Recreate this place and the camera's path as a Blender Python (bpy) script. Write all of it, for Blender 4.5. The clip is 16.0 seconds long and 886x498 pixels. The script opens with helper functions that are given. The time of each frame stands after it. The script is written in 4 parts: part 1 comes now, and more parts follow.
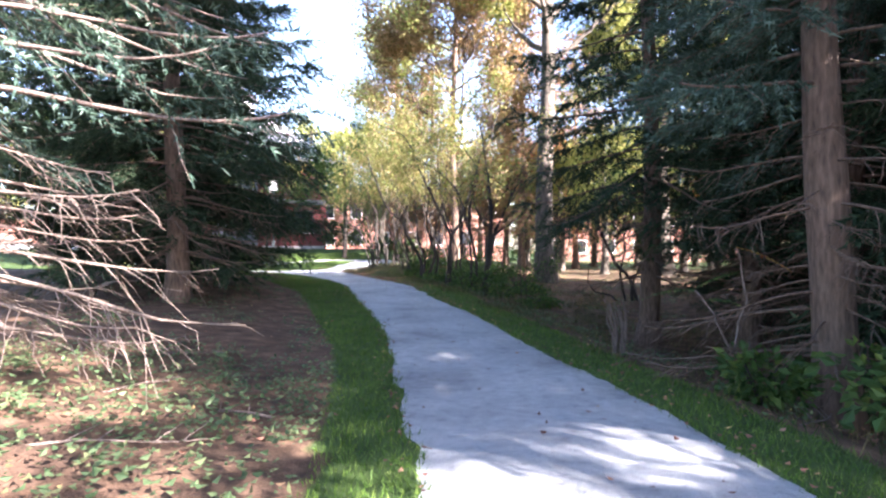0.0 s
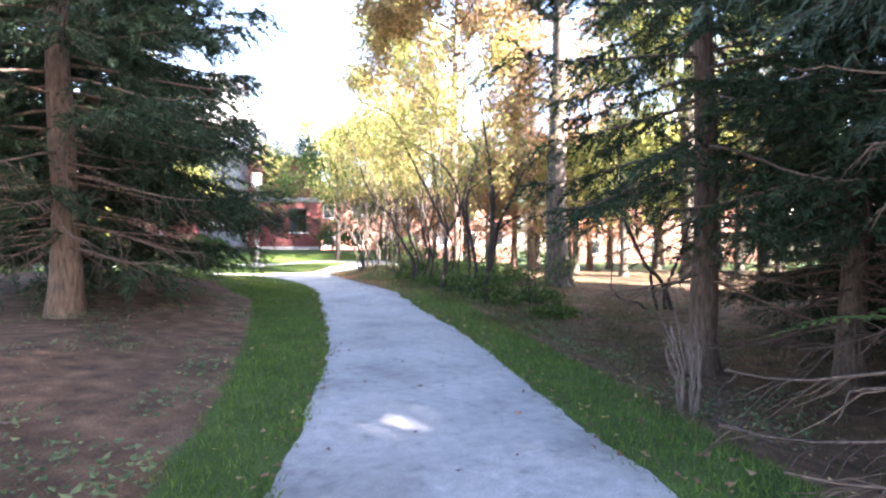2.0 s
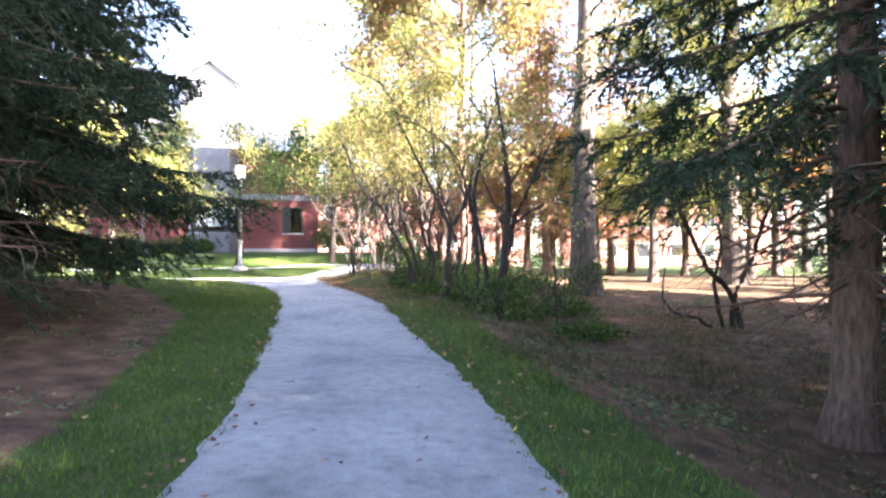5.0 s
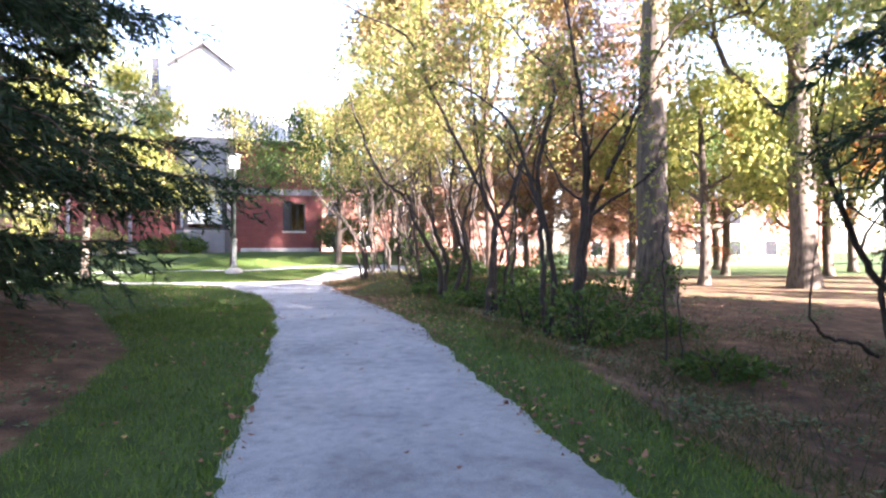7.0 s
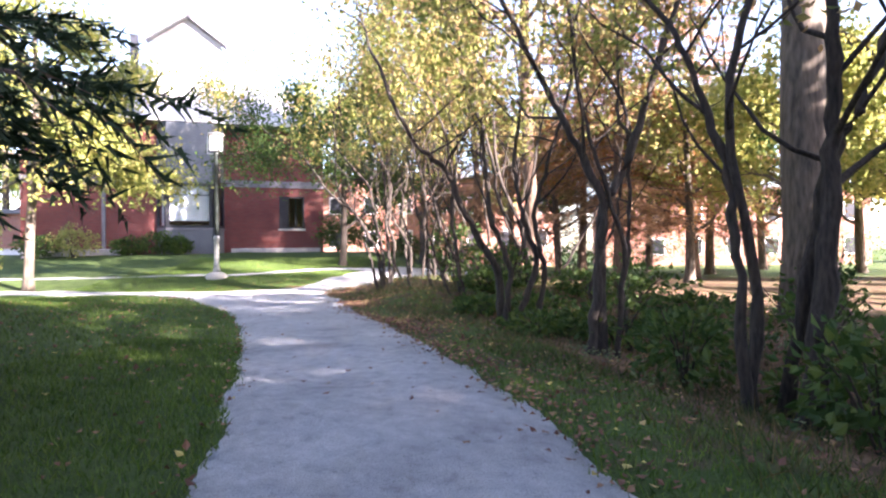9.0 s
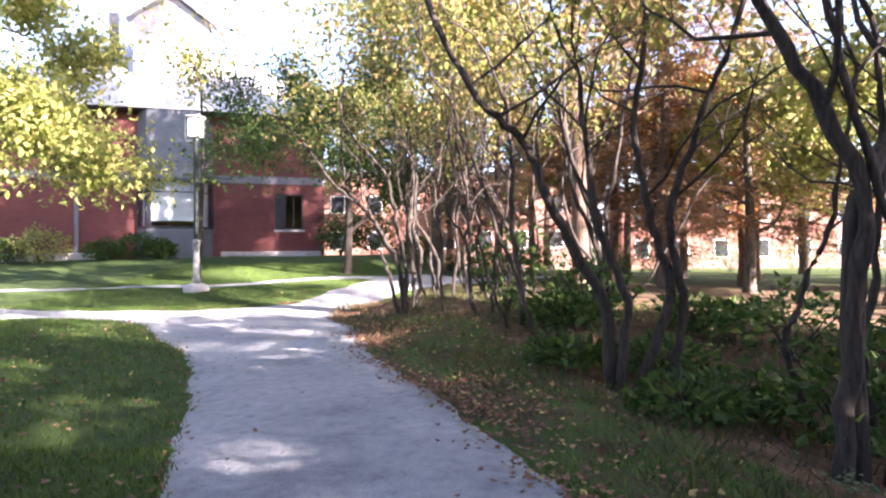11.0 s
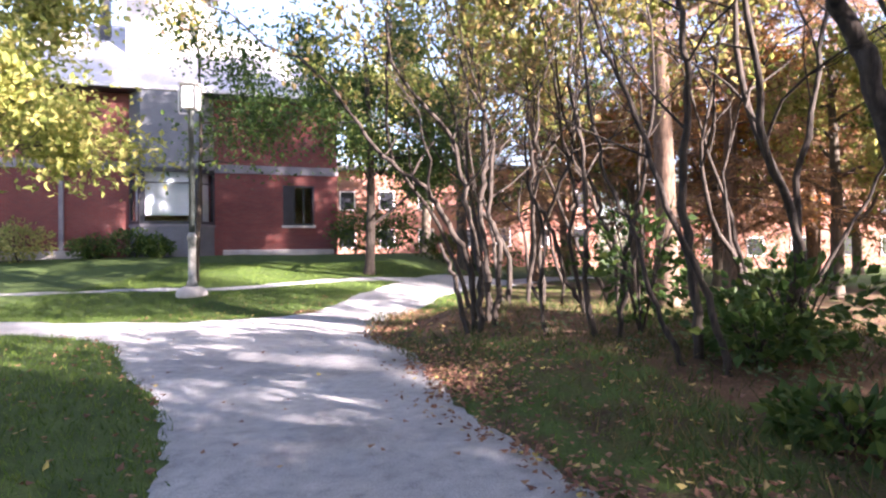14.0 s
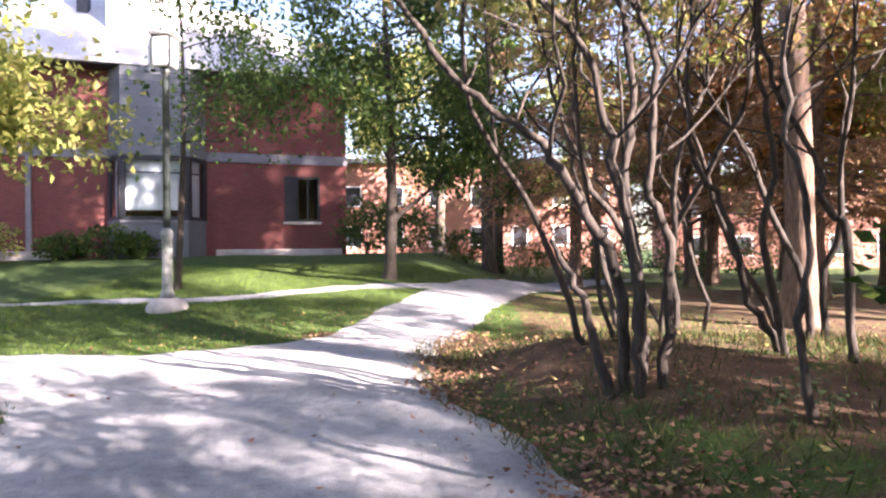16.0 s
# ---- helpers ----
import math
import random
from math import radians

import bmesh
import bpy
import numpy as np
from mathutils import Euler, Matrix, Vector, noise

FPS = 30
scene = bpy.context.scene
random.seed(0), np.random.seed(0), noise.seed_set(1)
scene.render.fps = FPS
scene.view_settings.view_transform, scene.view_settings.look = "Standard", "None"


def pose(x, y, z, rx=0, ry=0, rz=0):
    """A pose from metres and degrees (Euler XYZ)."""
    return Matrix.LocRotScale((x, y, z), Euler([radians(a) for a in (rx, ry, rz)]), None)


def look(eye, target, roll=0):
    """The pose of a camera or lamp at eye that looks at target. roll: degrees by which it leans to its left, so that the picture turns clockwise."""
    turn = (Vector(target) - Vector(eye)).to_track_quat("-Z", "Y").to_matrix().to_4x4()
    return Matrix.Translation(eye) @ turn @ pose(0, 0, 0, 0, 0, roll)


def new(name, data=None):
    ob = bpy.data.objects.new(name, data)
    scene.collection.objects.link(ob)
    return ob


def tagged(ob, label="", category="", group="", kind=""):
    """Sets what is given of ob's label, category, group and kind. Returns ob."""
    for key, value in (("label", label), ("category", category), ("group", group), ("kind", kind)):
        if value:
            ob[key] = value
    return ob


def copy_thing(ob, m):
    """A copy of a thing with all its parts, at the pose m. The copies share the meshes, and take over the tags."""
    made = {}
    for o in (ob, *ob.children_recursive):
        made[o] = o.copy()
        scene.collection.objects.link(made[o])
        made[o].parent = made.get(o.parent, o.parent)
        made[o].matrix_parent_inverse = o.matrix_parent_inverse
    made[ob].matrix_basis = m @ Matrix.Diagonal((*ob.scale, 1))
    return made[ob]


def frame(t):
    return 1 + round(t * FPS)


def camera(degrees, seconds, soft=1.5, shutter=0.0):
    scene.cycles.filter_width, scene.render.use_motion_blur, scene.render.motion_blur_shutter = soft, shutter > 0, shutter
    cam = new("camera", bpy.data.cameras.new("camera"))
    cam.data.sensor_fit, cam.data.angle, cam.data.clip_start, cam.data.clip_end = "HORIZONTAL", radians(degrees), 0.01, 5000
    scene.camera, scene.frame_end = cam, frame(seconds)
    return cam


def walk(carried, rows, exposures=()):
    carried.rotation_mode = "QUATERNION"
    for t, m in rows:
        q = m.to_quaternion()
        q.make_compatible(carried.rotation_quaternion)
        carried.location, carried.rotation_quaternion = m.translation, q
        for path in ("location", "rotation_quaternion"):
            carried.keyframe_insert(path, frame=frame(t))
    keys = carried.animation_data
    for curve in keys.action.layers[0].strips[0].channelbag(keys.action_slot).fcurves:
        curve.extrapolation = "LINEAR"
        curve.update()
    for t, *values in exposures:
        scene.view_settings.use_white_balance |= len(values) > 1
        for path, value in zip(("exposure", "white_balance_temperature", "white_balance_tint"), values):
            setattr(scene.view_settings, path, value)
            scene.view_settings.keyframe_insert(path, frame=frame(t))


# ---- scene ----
cam = camera(73.2, 16.0, 2.3)
METRES, EYE, TILT, LEAN, TURN = 24.0, 1.2, 0.0, 0.0, 0.0
ROWS = [
    (0.0, 0.0, 0.0, 0.0, 0.0, 0.0, -0.0),
    (0.5, 0.005, 0.034, 0.0001, 0.22, 0.04, 0.07),
    (1.0, 0.0104, 0.0694, -0.0002, 0.5, 0.06, 0.17),
    (1.5, 0.0148, 0.1021, -0.0025, 0.76, 0.12, 0.15),
    (2.0, 0.0193, 0.1325, -0.0039, 0.96, 0.17, 0.15),
    (2.5, 0.0229, 0.1609, -0.0047, 1.15, 0.23, 0.21),
    (3.0, 0.0267, 0.1874, -0.0056, 1.33, 0.3, 0.16),
    (5.5, 0.0212, 0.3008, -0.0076, 1.92, 0.57, 0.16),
    (6.0, 0.0086, 0.3327, -0.0071, 1.94, 0.55, 0.26),
    (6.5, -0.003, 0.3692, -0.0068, 1.96, 0.52, 0.26),
    (7.0, -0.0135, 0.4081, -0.0059, 2.0, 0.44, 0.25),
    (7.5, -0.0254, 0.4562, -0.0064, 2.1, 0.42, 0.32),
    (8.0, -0.0362, 0.4994, -0.0054, 2.14, 0.37, 0.41),
    (8.5, -0.0466, 0.5475, -0.0052, 2.19, 0.42, 0.47),
    (9.0, -0.0561, 0.5864, -0.0048, 2.17, 0.39, 0.55),
    (11.5, -0.0974, 0.7466, 0.0058, 2.22, 0.35, 0.5),
    (12.0, -0.1038, 0.7642, 0.0066, 2.26, 0.37, 0.49),
    (12.5, -0.1111, 0.7819, 0.0076, 2.24, 0.32, 0.53),
    (13.0, -0.1185, 0.7976, 0.0079, 2.27, 0.33, 0.56),
    (13.5, -0.1279, 0.8178, 0.0044, 2.38, 0.36, 0.57),
    (14.0, -0.137, 0.84, 0.0014, 2.47, 0.34, 0.56),
    (14.5, -0.1475, 0.8711, 0.0017, 2.51, 0.26, 0.61),
    (15.0, -0.157, 0.9, 0.0032, 2.49, 0.24, 0.62),
    (15.5, -0.168, 0.936, 0.0038, 2.52, 0.25, 0.64),
    (16.0, -0.1776, 0.9656, 0.0033, 2.55, 0.23, 0.61),
]
walk(cam, [(t, pose(0, 0, EYE, TILT, LEAN, TURN) @ pose(METRES * x, METRES * y, METRES * z, 90 + pitch, roll, yaw)) for t, x, y, z, yaw, pitch, roll in ROWS],
     [(t, e, k, tint) for t, e, k, tint in ((0.0, 3.75, 6000, 26), (1.0, 4.4, 6300, 27), (3.0, 4.6, 6400, 28), (5.5, 4.4, 6450, 31), (9.0, 3.85, 6450, 33), (12.5, 3.55, 6500, 35), (16.0, 3.4, 6650, 34))])

# ---- world and sun ----
SUN_AZ, SUN_EL = 123.0, 23.5
world = bpy.data.worlds.new("sky")
scene.world = world
world.use_nodes = True
wt = world.node_tree
sky = wt.nodes.new("ShaderNodeTexSky")
sky.sky_type, sky.sun_disc = "NISHITA", False
sky.sun_elevation, sky.sun_rotation = radians(SUN_EL), radians(SUN_AZ)
wt.links.new(sky.outputs[0], wt.nodes["Background"].inputs[0])
wt.nodes["Background"].inputs[1].default_value = 0.065
sun = new("sun", bpy.data.lights.new("sun", "SUN"))
sun.data.energy, sun.data.angle, sun.data.color = 5.0, radians(0.6), (1.0, 0.92, 0.8)
sun.matrix_world = look((0, 0, 30), (-math.sin(radians(SUN_AZ)), -math.cos(radians(SUN_AZ)), 30 - math.tan(radians(SUN_EL))))


# ---- materials ----
def ramp(nt, fac, stops):
    r = nt.nodes.new("ShaderNodeValToRGB")
    els = r.color_ramp.elements
    while len(els) < len(stops):
        els.new(0.5)
    for e, (p, c) in zip(els, stops):
        e.position, e.color = p, (*c, 1)
    nt.links.new(fac, r.inputs[0])
    return r.outputs[0]


def noise_tex(nt, scale, detail=6, coord="Object"):
    tc = nt.nodes.new("ShaderNodeTexCoord")
    n = nt.nodes.new("ShaderNodeTexNoise")
    n.inputs["Scale"].default_value, n.inputs["Detail"].default_value = scale, detail
    nt.links.new(tc.outputs[coord], n.inputs["Vector"])
    return n.outputs[0]


def mix_col(nt, fac, a, b, kind="MIX"):
    m = nt.nodes.new("ShaderNodeMix")
    m.data_type, m.blend_type = "RGBA", kind
    for sock, val in ((m.inputs[0], fac), (m.inputs[6], a), (m.inputs[7], b)):
        if isinstance(val, (int, float)):
            sock.default_value = val
        elif isinstance(val, tuple):
            sock.default_value = (*val, 1)
        else:
            nt.links.new(val, sock)
    return m.outputs[2]


def bump_to(nt, bsdf, height, strength, dist):
    b = nt.nodes.new("ShaderNodeBump")
    b.inputs["Strength"].default_value, b.inputs["Distance"].default_value = strength, dist
    nt.links.new(height, b.inputs["Height"])
    nt.links.new(b.outputs[0], bsdf.inputs["Normal"])


def surface(name, c1, c2, scale=8.0, fine=60.0, rough=0.8, metal=0.0, bump=0.4, dist=0.01):
    """Two scales of noise between two colours, with fine relief."""
    m = bpy.data.materials.new(name)
    m.use_nodes = True
    nt = m.node_tree
    p = nt.nodes["Principled BSDF"]
    a, b = noise_tex(nt, scale), noise_tex(nt, fine)
    col = ramp(nt, a, [(0.3, c1), (0.7, c2)])
    dark = ramp(nt, b, [(0.3, (0.6, 0.6, 0.6)), (0.7, (1.15, 1.15, 1.15))])
    nt.links.new(mix_col(nt, 0.8, col, dark, "MULTIPLY"), p.inputs["Base Color"])
    p.inputs["Roughness"].default_value, p.inputs["Metallic"].default_value = rough, metal
    bump_to(nt, p, b, bump, dist)
    return m


def leaf_mat(name, stops, translucent=0.4, rough=0.55):
    """Leaves: each its own colour, with light shining through."""
    m = bpy.data.materials.new(name)
    m.use_nodes = True
    nt = m.node_tree
    p = nt.nodes["Principled BSDF"]
    geo = nt.nodes.new("ShaderNodeNewGeometry")
    col = ramp(nt, geo.outputs["Random Per Island"], stops)
    big = noise_tex(nt, 0.9, 3)
    col = mix_col(nt, 0.7, col, ramp(nt, big, [(0.3, (0.65, 0.7, 0.7)), (0.7, (1.2, 1.15, 1.0))]), "MULTIPLY")
    nt.links.new(col, p.inputs["Base Color"])
    p.inputs["Roughness"].default_value = rough
    p.inputs["Specular IOR Level"].default_value = 0.25
    t = nt.nodes.new("ShaderNodeBsdfTranslucent")
    nt.links.new(col, t.inputs[0])
    ms = nt.nodes.new("ShaderNodeMixShader")
    ms.inputs[0].default_value = translucent
    nt.links.new(p.outputs[0], ms.inputs[1])
    nt.links.new(t.outputs[0], ms.inputs[2])
    nt.links.new(ms.outputs[0], nt.nodes["Material Output"].inputs[0])
    return m


def bark_mat(name, c1, c2, scale=6.0):
    m = bpy.data.materials.new(name)
    m.use_nodes = True
    nt = m.node_tree
    p = nt.nodes["Principled BSDF"]
    tc = nt.nodes.new("ShaderNodeTexCoord")
    mp = nt.nodes.new("ShaderNodeMapping")
    mp.inputs["Scale"].default_value = (scale, scale, scale * 0.22)
    nt.links.new(tc.outputs["Object"], mp.inputs[0])
    n = nt.nodes.new("ShaderNodeTexNoise")
    n.inputs["Scale"].default_value, n.inputs["Detail"].default_value = 3.0, 8
    nt.links.new(mp.outputs[0], n.inputs["Vector"])
    col = ramp(nt, n.outputs[0], [(0.3, c1), (0.65, c2)])
    patch = ramp(nt, noise_tex(nt, 1.7, 4), [(0.35, (0.75, 0.78, 0.72)), (0.7, (1.15, 1.1, 1.05))])
    nt.links.new(mix_col(nt, 0.8, col, patch, "MULTIPLY"), p.inputs["Base Color"])
    p.inputs["Roughness"].default_value = 0.9
    bump_to(nt, p, n.outputs[0], 0.8, 0.02)
    return m


def brick_mat(name, c1, c2, mortar):
    m = bpy.data.materials.new(name)
    m.use_nodes = True
    nt = m.node_tree
    p = nt.nodes["Principled BSDF"]
    tc = nt.nodes.new("ShaderNodeTexCoord")
    sep = nt.nodes.new("ShaderNodeSeparateXYZ")
    nt.links.new(tc.outputs["Object"], sep.inputs[0])
    add = nt.nodes.new("ShaderNodeMath")
    nt.links.new(sep.outputs[0], add.inputs[0])
    nt.links.new(sep.outputs[1], add.inputs[1])
    com = nt.nodes.new("ShaderNodeCombineXYZ")
    nt.links.new(add.outputs[0], com.inputs[0])
    nt.links.new(sep.outputs[2], com.inputs[1])
    b = nt.nodes.new("ShaderNodeTexBrick")
    b.inputs["Scale"].default_value = 1.0
    b.inputs["Brick Width"].default_value, b.inputs["Row Height"].default_value = 0.215, 0.075
    b.inputs["Mortar Size"].default_value = 0.009
    b.inputs["Color1"].default_value, b.inputs["Color2"].default_value, b.inputs["Mortar"].default_value = (*c1, 1), (*c2, 1), (*mortar, 1)
    nt.links.new(com.outputs[0], b.inputs["Vector"])
    stain = ramp(nt, noise_tex(nt, 0.8, 5), [(0.3, (0.75, 0.72, 0.72)), (0.7, (1.1, 1.05, 1.0))])
    nt.links.new(mix_col(nt, 0.8, b.outputs[0], stain, "MULTIPLY"), p.inputs["Base Color"])
    p.inputs["Roughness"].default_value = 0.85
    inv = nt.nodes.new("ShaderNodeMath")
    inv.operation = "SUBTRACT"
    inv.inputs[0].default_value = 1.0
    nt.links.new(b.outputs["Fac"], inv.inputs[1])
    bump_to(nt, p, inv.outputs[0], 0.6, 0.008)
    return m


def ground_mat():
    """Needle litter and bare soil, with turf where the grass attribute says it grows."""
    m = bpy.data.materials.new("ground")
    m.use_nodes = True
    nt = m.node_tree
    p = nt.nodes["Principled BSDF"]
    big, mid, fine = noise_tex(nt, 0.45, 5), noise_tex(nt, 3.5, 6), noise_tex(nt, 55.0, 4)
    soil = ramp(nt, mid, [(0.28, (0.05, 0.036, 0.027)), (0.5, (0.112, 0.074, 0.05)), (0.72, (0.2, 0.135, 0.09))])
    soil = mix_col(nt, 0.75, soil, ramp(nt, big, [(0.3, (0.75, 0.7, 0.7)), (0.7, (1.2, 1.1, 1.0))]), "MULTIPLY")
    soil = mix_col(nt, 0.8, soil, ramp(nt, fine, [(0.3, (0.5, 0.48, 0.45)), (0.7, (1.35, 1.3, 1.25))]), "MULTIPLY")
    turf = ramp(nt, mid, [(0.3, (0.028, 0.055, 0.014)), (0.7, (0.065, 0.105, 0.028))])
    turf = mix_col(nt, 0.8, turf, ramp(nt, fine, [(0.3, (0.5, 0.5, 0.5)), (0.7, (1.3, 1.3, 1.2))]), "MULTIPLY")
    at = nt.nodes.new("ShaderNodeAttribute")
    at.attribute_name = "grass"
    sm = nt.nodes.new("ShaderNodeMath")
    sm.operation = "MULTIPLY_ADD"
    nt.links.new(mid, sm.inputs[0])
    sm.inputs[1].default_value = 0.9
    nt.links.new(at.outputs["Fac"], sm.inputs[2])
    edge = ramp(nt, sm.outputs[0], [(0.78, (0, 0, 0)), (1.0, (1, 1, 1))])
    nt.links.new(mix_col(nt, edge, soil, turf), p.inputs["Base Color"])
    p.inputs["Roughness"].default_value = 0.95
    p.inputs["Specular IOR Level"].default_value = 0.2
    bump_to(nt, p, fine, 0.7, 0.02)
    return m


def gravel_mat():
    """Packed stone dust with loose grit and damp patches."""
    m = bpy.data.materials.new("stone_dust")
    m.use_nodes = True
    nt = m.node_tree
    p = nt.nodes["Principled BSDF"]
    big, mid, fine = noise_tex(nt, 0.9, 7), noise_tex(nt, 9.0, 10), noise_tex(nt, 130.0, 4)
    col = ramp(nt, mid, [(0.25, (0.275, 0.29, 0.295)), (0.42, (0.38, 0.4, 0.405)), (0.62, (0.44, 0.46, 0.46)), (0.75, (0.5, 0.52, 0.515))])
    col = mix_col(nt, 0.9, col, ramp(nt, big, [(0.32, (0.66, 0.66, 0.68)), (0.46, (0.94, 0.94, 0.95)), (0.65, (1.1, 1.1, 1.1))]), "MULTIPLY")
    col = mix_col(nt, 0.8, col, ramp(nt, fine, [(0.3, (0.5, 0.49, 0.48)), (0.5, (0.98, 0.98, 0.98)), (0.75, (1.25, 1.25, 1.25))]), "MULTIPLY")
    nt.links.new(col, p.inputs["Base Color"])
    p.inputs["Roughness"].default_value = 0.95
    hm = nt.nodes.new("ShaderNodeMath")
    hm.operation = "MULTIPLY_ADD"
    nt.links.new(mid, hm.inputs[0])
    hm.inputs[1].default_value = 2.0
    nt.links.new(fine, hm.inputs[2])
    bump_to(nt, p, hm.outputs[0], 0.9, 0.03)
    return m


def glass_mat():
    m = bpy.data.materials.new("window_glass")
    m.use_nodes = True
    p = m.node_tree.nodes["Principled BSDF"]
    p.inputs["Base Color"].default_value = (0.9, 0.95, 1.0, 1)
    p.inputs["Roughness"].default_value = 0.03
    p.inputs["Transmission Weight"].default_value = 1.0
    p.inputs["IOR"].default_value = 1.5
    return m


GROUND, GRAVEL, GLASS = ground_mat(), gravel_mat(), glass_mat()
BRICK = brick_mat("red_brick", (0.18, 0.04, 0.033), (0.13, 0.028, 0.025), (0.13, 0.085, 0.078))
BRICK_FAR = brick_mat("orange_brick", (0.36, 0.15, 0.11), (0.30, 0.12, 0.09), (0.33, 0.26, 0.23))
SIDING = surface("grey_siding", (0.115, 0.13, 0.145), (0.15, 0.165, 0.18), 2, 40, 0.6)
BAND = surface("grey_band", (0.15, 0.15, 0.17), (0.2, 0.2, 0.22), 3, 40, 0.7)
DARK = surface("dark_paint_and_eave_shade", (0.01, 0.013, 0.02), (0.02, 0.023, 0.032), 6, 50, 0.4)
ROOF = surface("pale_roofing", (0.42, 0.42, 0.43), (0.55, 0.55, 0.55), 1.5, 20, 0.5)
STONE = surface("pale_stone", (0.35, 0.34, 0.32), (0.5, 0.48, 0.45), 4, 50, 0.9)
WHITE = surface("white_paint", (0.68, 0.69, 0.7), (0.8, 0.8, 0.8), 3, 40, 0.6)
BLIND_AND_SKY = surface("blind_and_sky_reflection", (0.6, 0.66, 0.68), (0.7, 0.75, 0.77), 2, 30, 0.9)
POLE_DARK = surface("green_black_paint", (0.03, 0.045, 0.045), (0.07, 0.085, 0.08), 9, 60, 0.45)
POLE_PALE = surface("worn_grey_paint", (0.12, 0.14, 0.135), (0.42, 0.43, 0.41), 7, 50, 0.6)
CONCRETE = surface("concrete", (0.38, 0.36, 0.34), (0.52, 0.5, 0.47), 5, 70, 0.95)
LANTERN = surface("milk_glass", (0.78, 0.78, 0.78), (0.85, 0.85, 0.85), 3, 30, 0.25, bump=0.02)
BARK_SPRUCE = bark_mat("spruce_bark", (0.055, 0.035, 0.026), (0.17, 0.115, 0.085), 8)
BARK_GREY = bark_mat("grey_bark", (0.035, 0.029, 0.023), (0.13, 0.108, 0.086), 5)
BARK_STEM = bark_mat("lilac_bark", (0.01, 0.008, 0.007), (0.055, 0.044, 0.036), 12)
DEAD = bark_mat("dead_twig", (0.09, 0.066, 0.055), (0.22, 0.17, 0.145), 14)
NEEDLE = leaf_mat("spruce_needles", [(0.0, (0.014, 0.032, 0.016)), (0.6, (0.03, 0.058, 0.03)), (1.0, (0.06, 0.09, 0.05))], 0.15, 0.85)
NEEDLE_BLUE = leaf_mat("blue_spruce_needles", [(0.0, (0.025, 0.055, 0.038)), (0.6, (0.06, 0.105, 0.08)), (1.0, (0.12, 0.175, 0.145))], 0.15, 0.8)
NEEDLE_RUST = leaf_mat("rusty_needles", [(0.0, (0.14, 0.09, 0.05)), (0.5, (0.32, 0.18, 0.1)), (1.0, (0.46, 0.3, 0.18))], 0.4)
LEAF_LILAC = leaf_mat("lilac_leaves", [(0.0, (0.12, 0.16, 0.04)), (0.45, (0.25, 0.28, 0.08)), (0.75, (0.4, 0.35, 0.14)), (1.0, (0.42, 0.27, 0.15))], 0.55)
LEAF_YELLOW = leaf_mat("turning_leaves", [(0.0, (0.17, 0.22, 0.06)), (0.5, (0.33, 0.37, 0.11)), (1.0, (0.48, 0.44, 0.17))], 0.55)
LEAF_GREEN = leaf_mat("green_leaves", [(0.0, (0.03, 0.07, 0.018)), (0.6, (0.06, 0.12, 0.03)), (1.0, (0.12, 0.17, 0.04))], 0.4)
LEAF_ORANGE = leaf_mat("orange_leaves", [(0.0, (0.20, 0.17, 0.03)), (0.5, (0.36, 0.2, 0.05)), (1.0, (0.42, 0.13, 0.06))], 0.5)
LEAF_RUST = leaf_mat("rusty_leaves", [(0.0, (0.14, 0.13, 0.045)), (0.5, (0.33, 0.22, 0.1)), (1.0, (0.46, 0.3, 0.17))], 0.5)
LEAF_WEED = leaf_mat("weed_leaves", [(0.0, (0.05, 0.09, 0.04)), (0.6, (0.1, 0.155, 0.075)), (1.0, (0.18, 0.21, 0.1))], 0.4)
LEAF_FALLEN = leaf_mat("fallen_leaves", [(0.0, (0.11, 0.055, 0.042)), (0.5, (0.22, 0.11, 0.08)), (0.88, (0.32, 0.19, 0.12)), (1.0, (0.5, 0.42, 0.14))], 0.15, 0.8)
BLADE = leaf_mat("grass_blades", [(0.0, (0.04, 0.09, 0.012)), (0.6, (0.085, 0.16, 0.025)), (1.0, (0.16, 0.22, 0.05))], 0.35)
ROUGH = leaf_mat("rough_grass", [(0.0, (0.03, 0.055, 0.015)), (0.6, (0.07, 0.09, 0.03)), (1.0, (0.2, 0.15, 0.07))], 0.3, 0.8)


# ---- mesh helpers ----
def mesh_of(name, verts, faces, material, smooth=False):
    """A mesh from places and faces; faces may be a list of index arrays."""
    me = bpy.data.meshes.new(name)
    verts = np.asarray(verts, np.float32)
    if not isinstance(faces, list) or not isinstance(faces[0], np.ndarray):
        faces = [np.asarray([f]) for f in faces] if isinstance(faces, list) else [faces]
    loops = np.concatenate([f.reshape(-1) for f in faces]).astype(np.int32)
    sizes = np.concatenate([np.full(len(f), f.shape[1], np.int32) for f in faces])
    me.vertices.add(len(verts))
    me.vertices.foreach_set("co", verts.reshape(-1))
    me.loops.add(len(loops))
    me.loops.foreach_set("vertex_index", loops)
    me.polygons.add(len(sizes))
    me.polygons.foreach_set("loop_start", (np.cumsum(sizes) - sizes).astype(np.int32))
    me.polygons.foreach_set("use_smooth", np.full(len(sizes), smooth))
    me.materials.append(material)
    me.update(calc_edges=True)
    me.validate()
    return me


def part(name, mesh, parent, label=""):
    ob = new(name, mesh)
    ob.parent = parent
    return tagged(ob, label)


def bm_mesh(name, bm, material):
    me = bpy.data.meshes.new(name)
    bm.to_mesh(me)
    bm.free()
    me.materials.append(material)
    return me


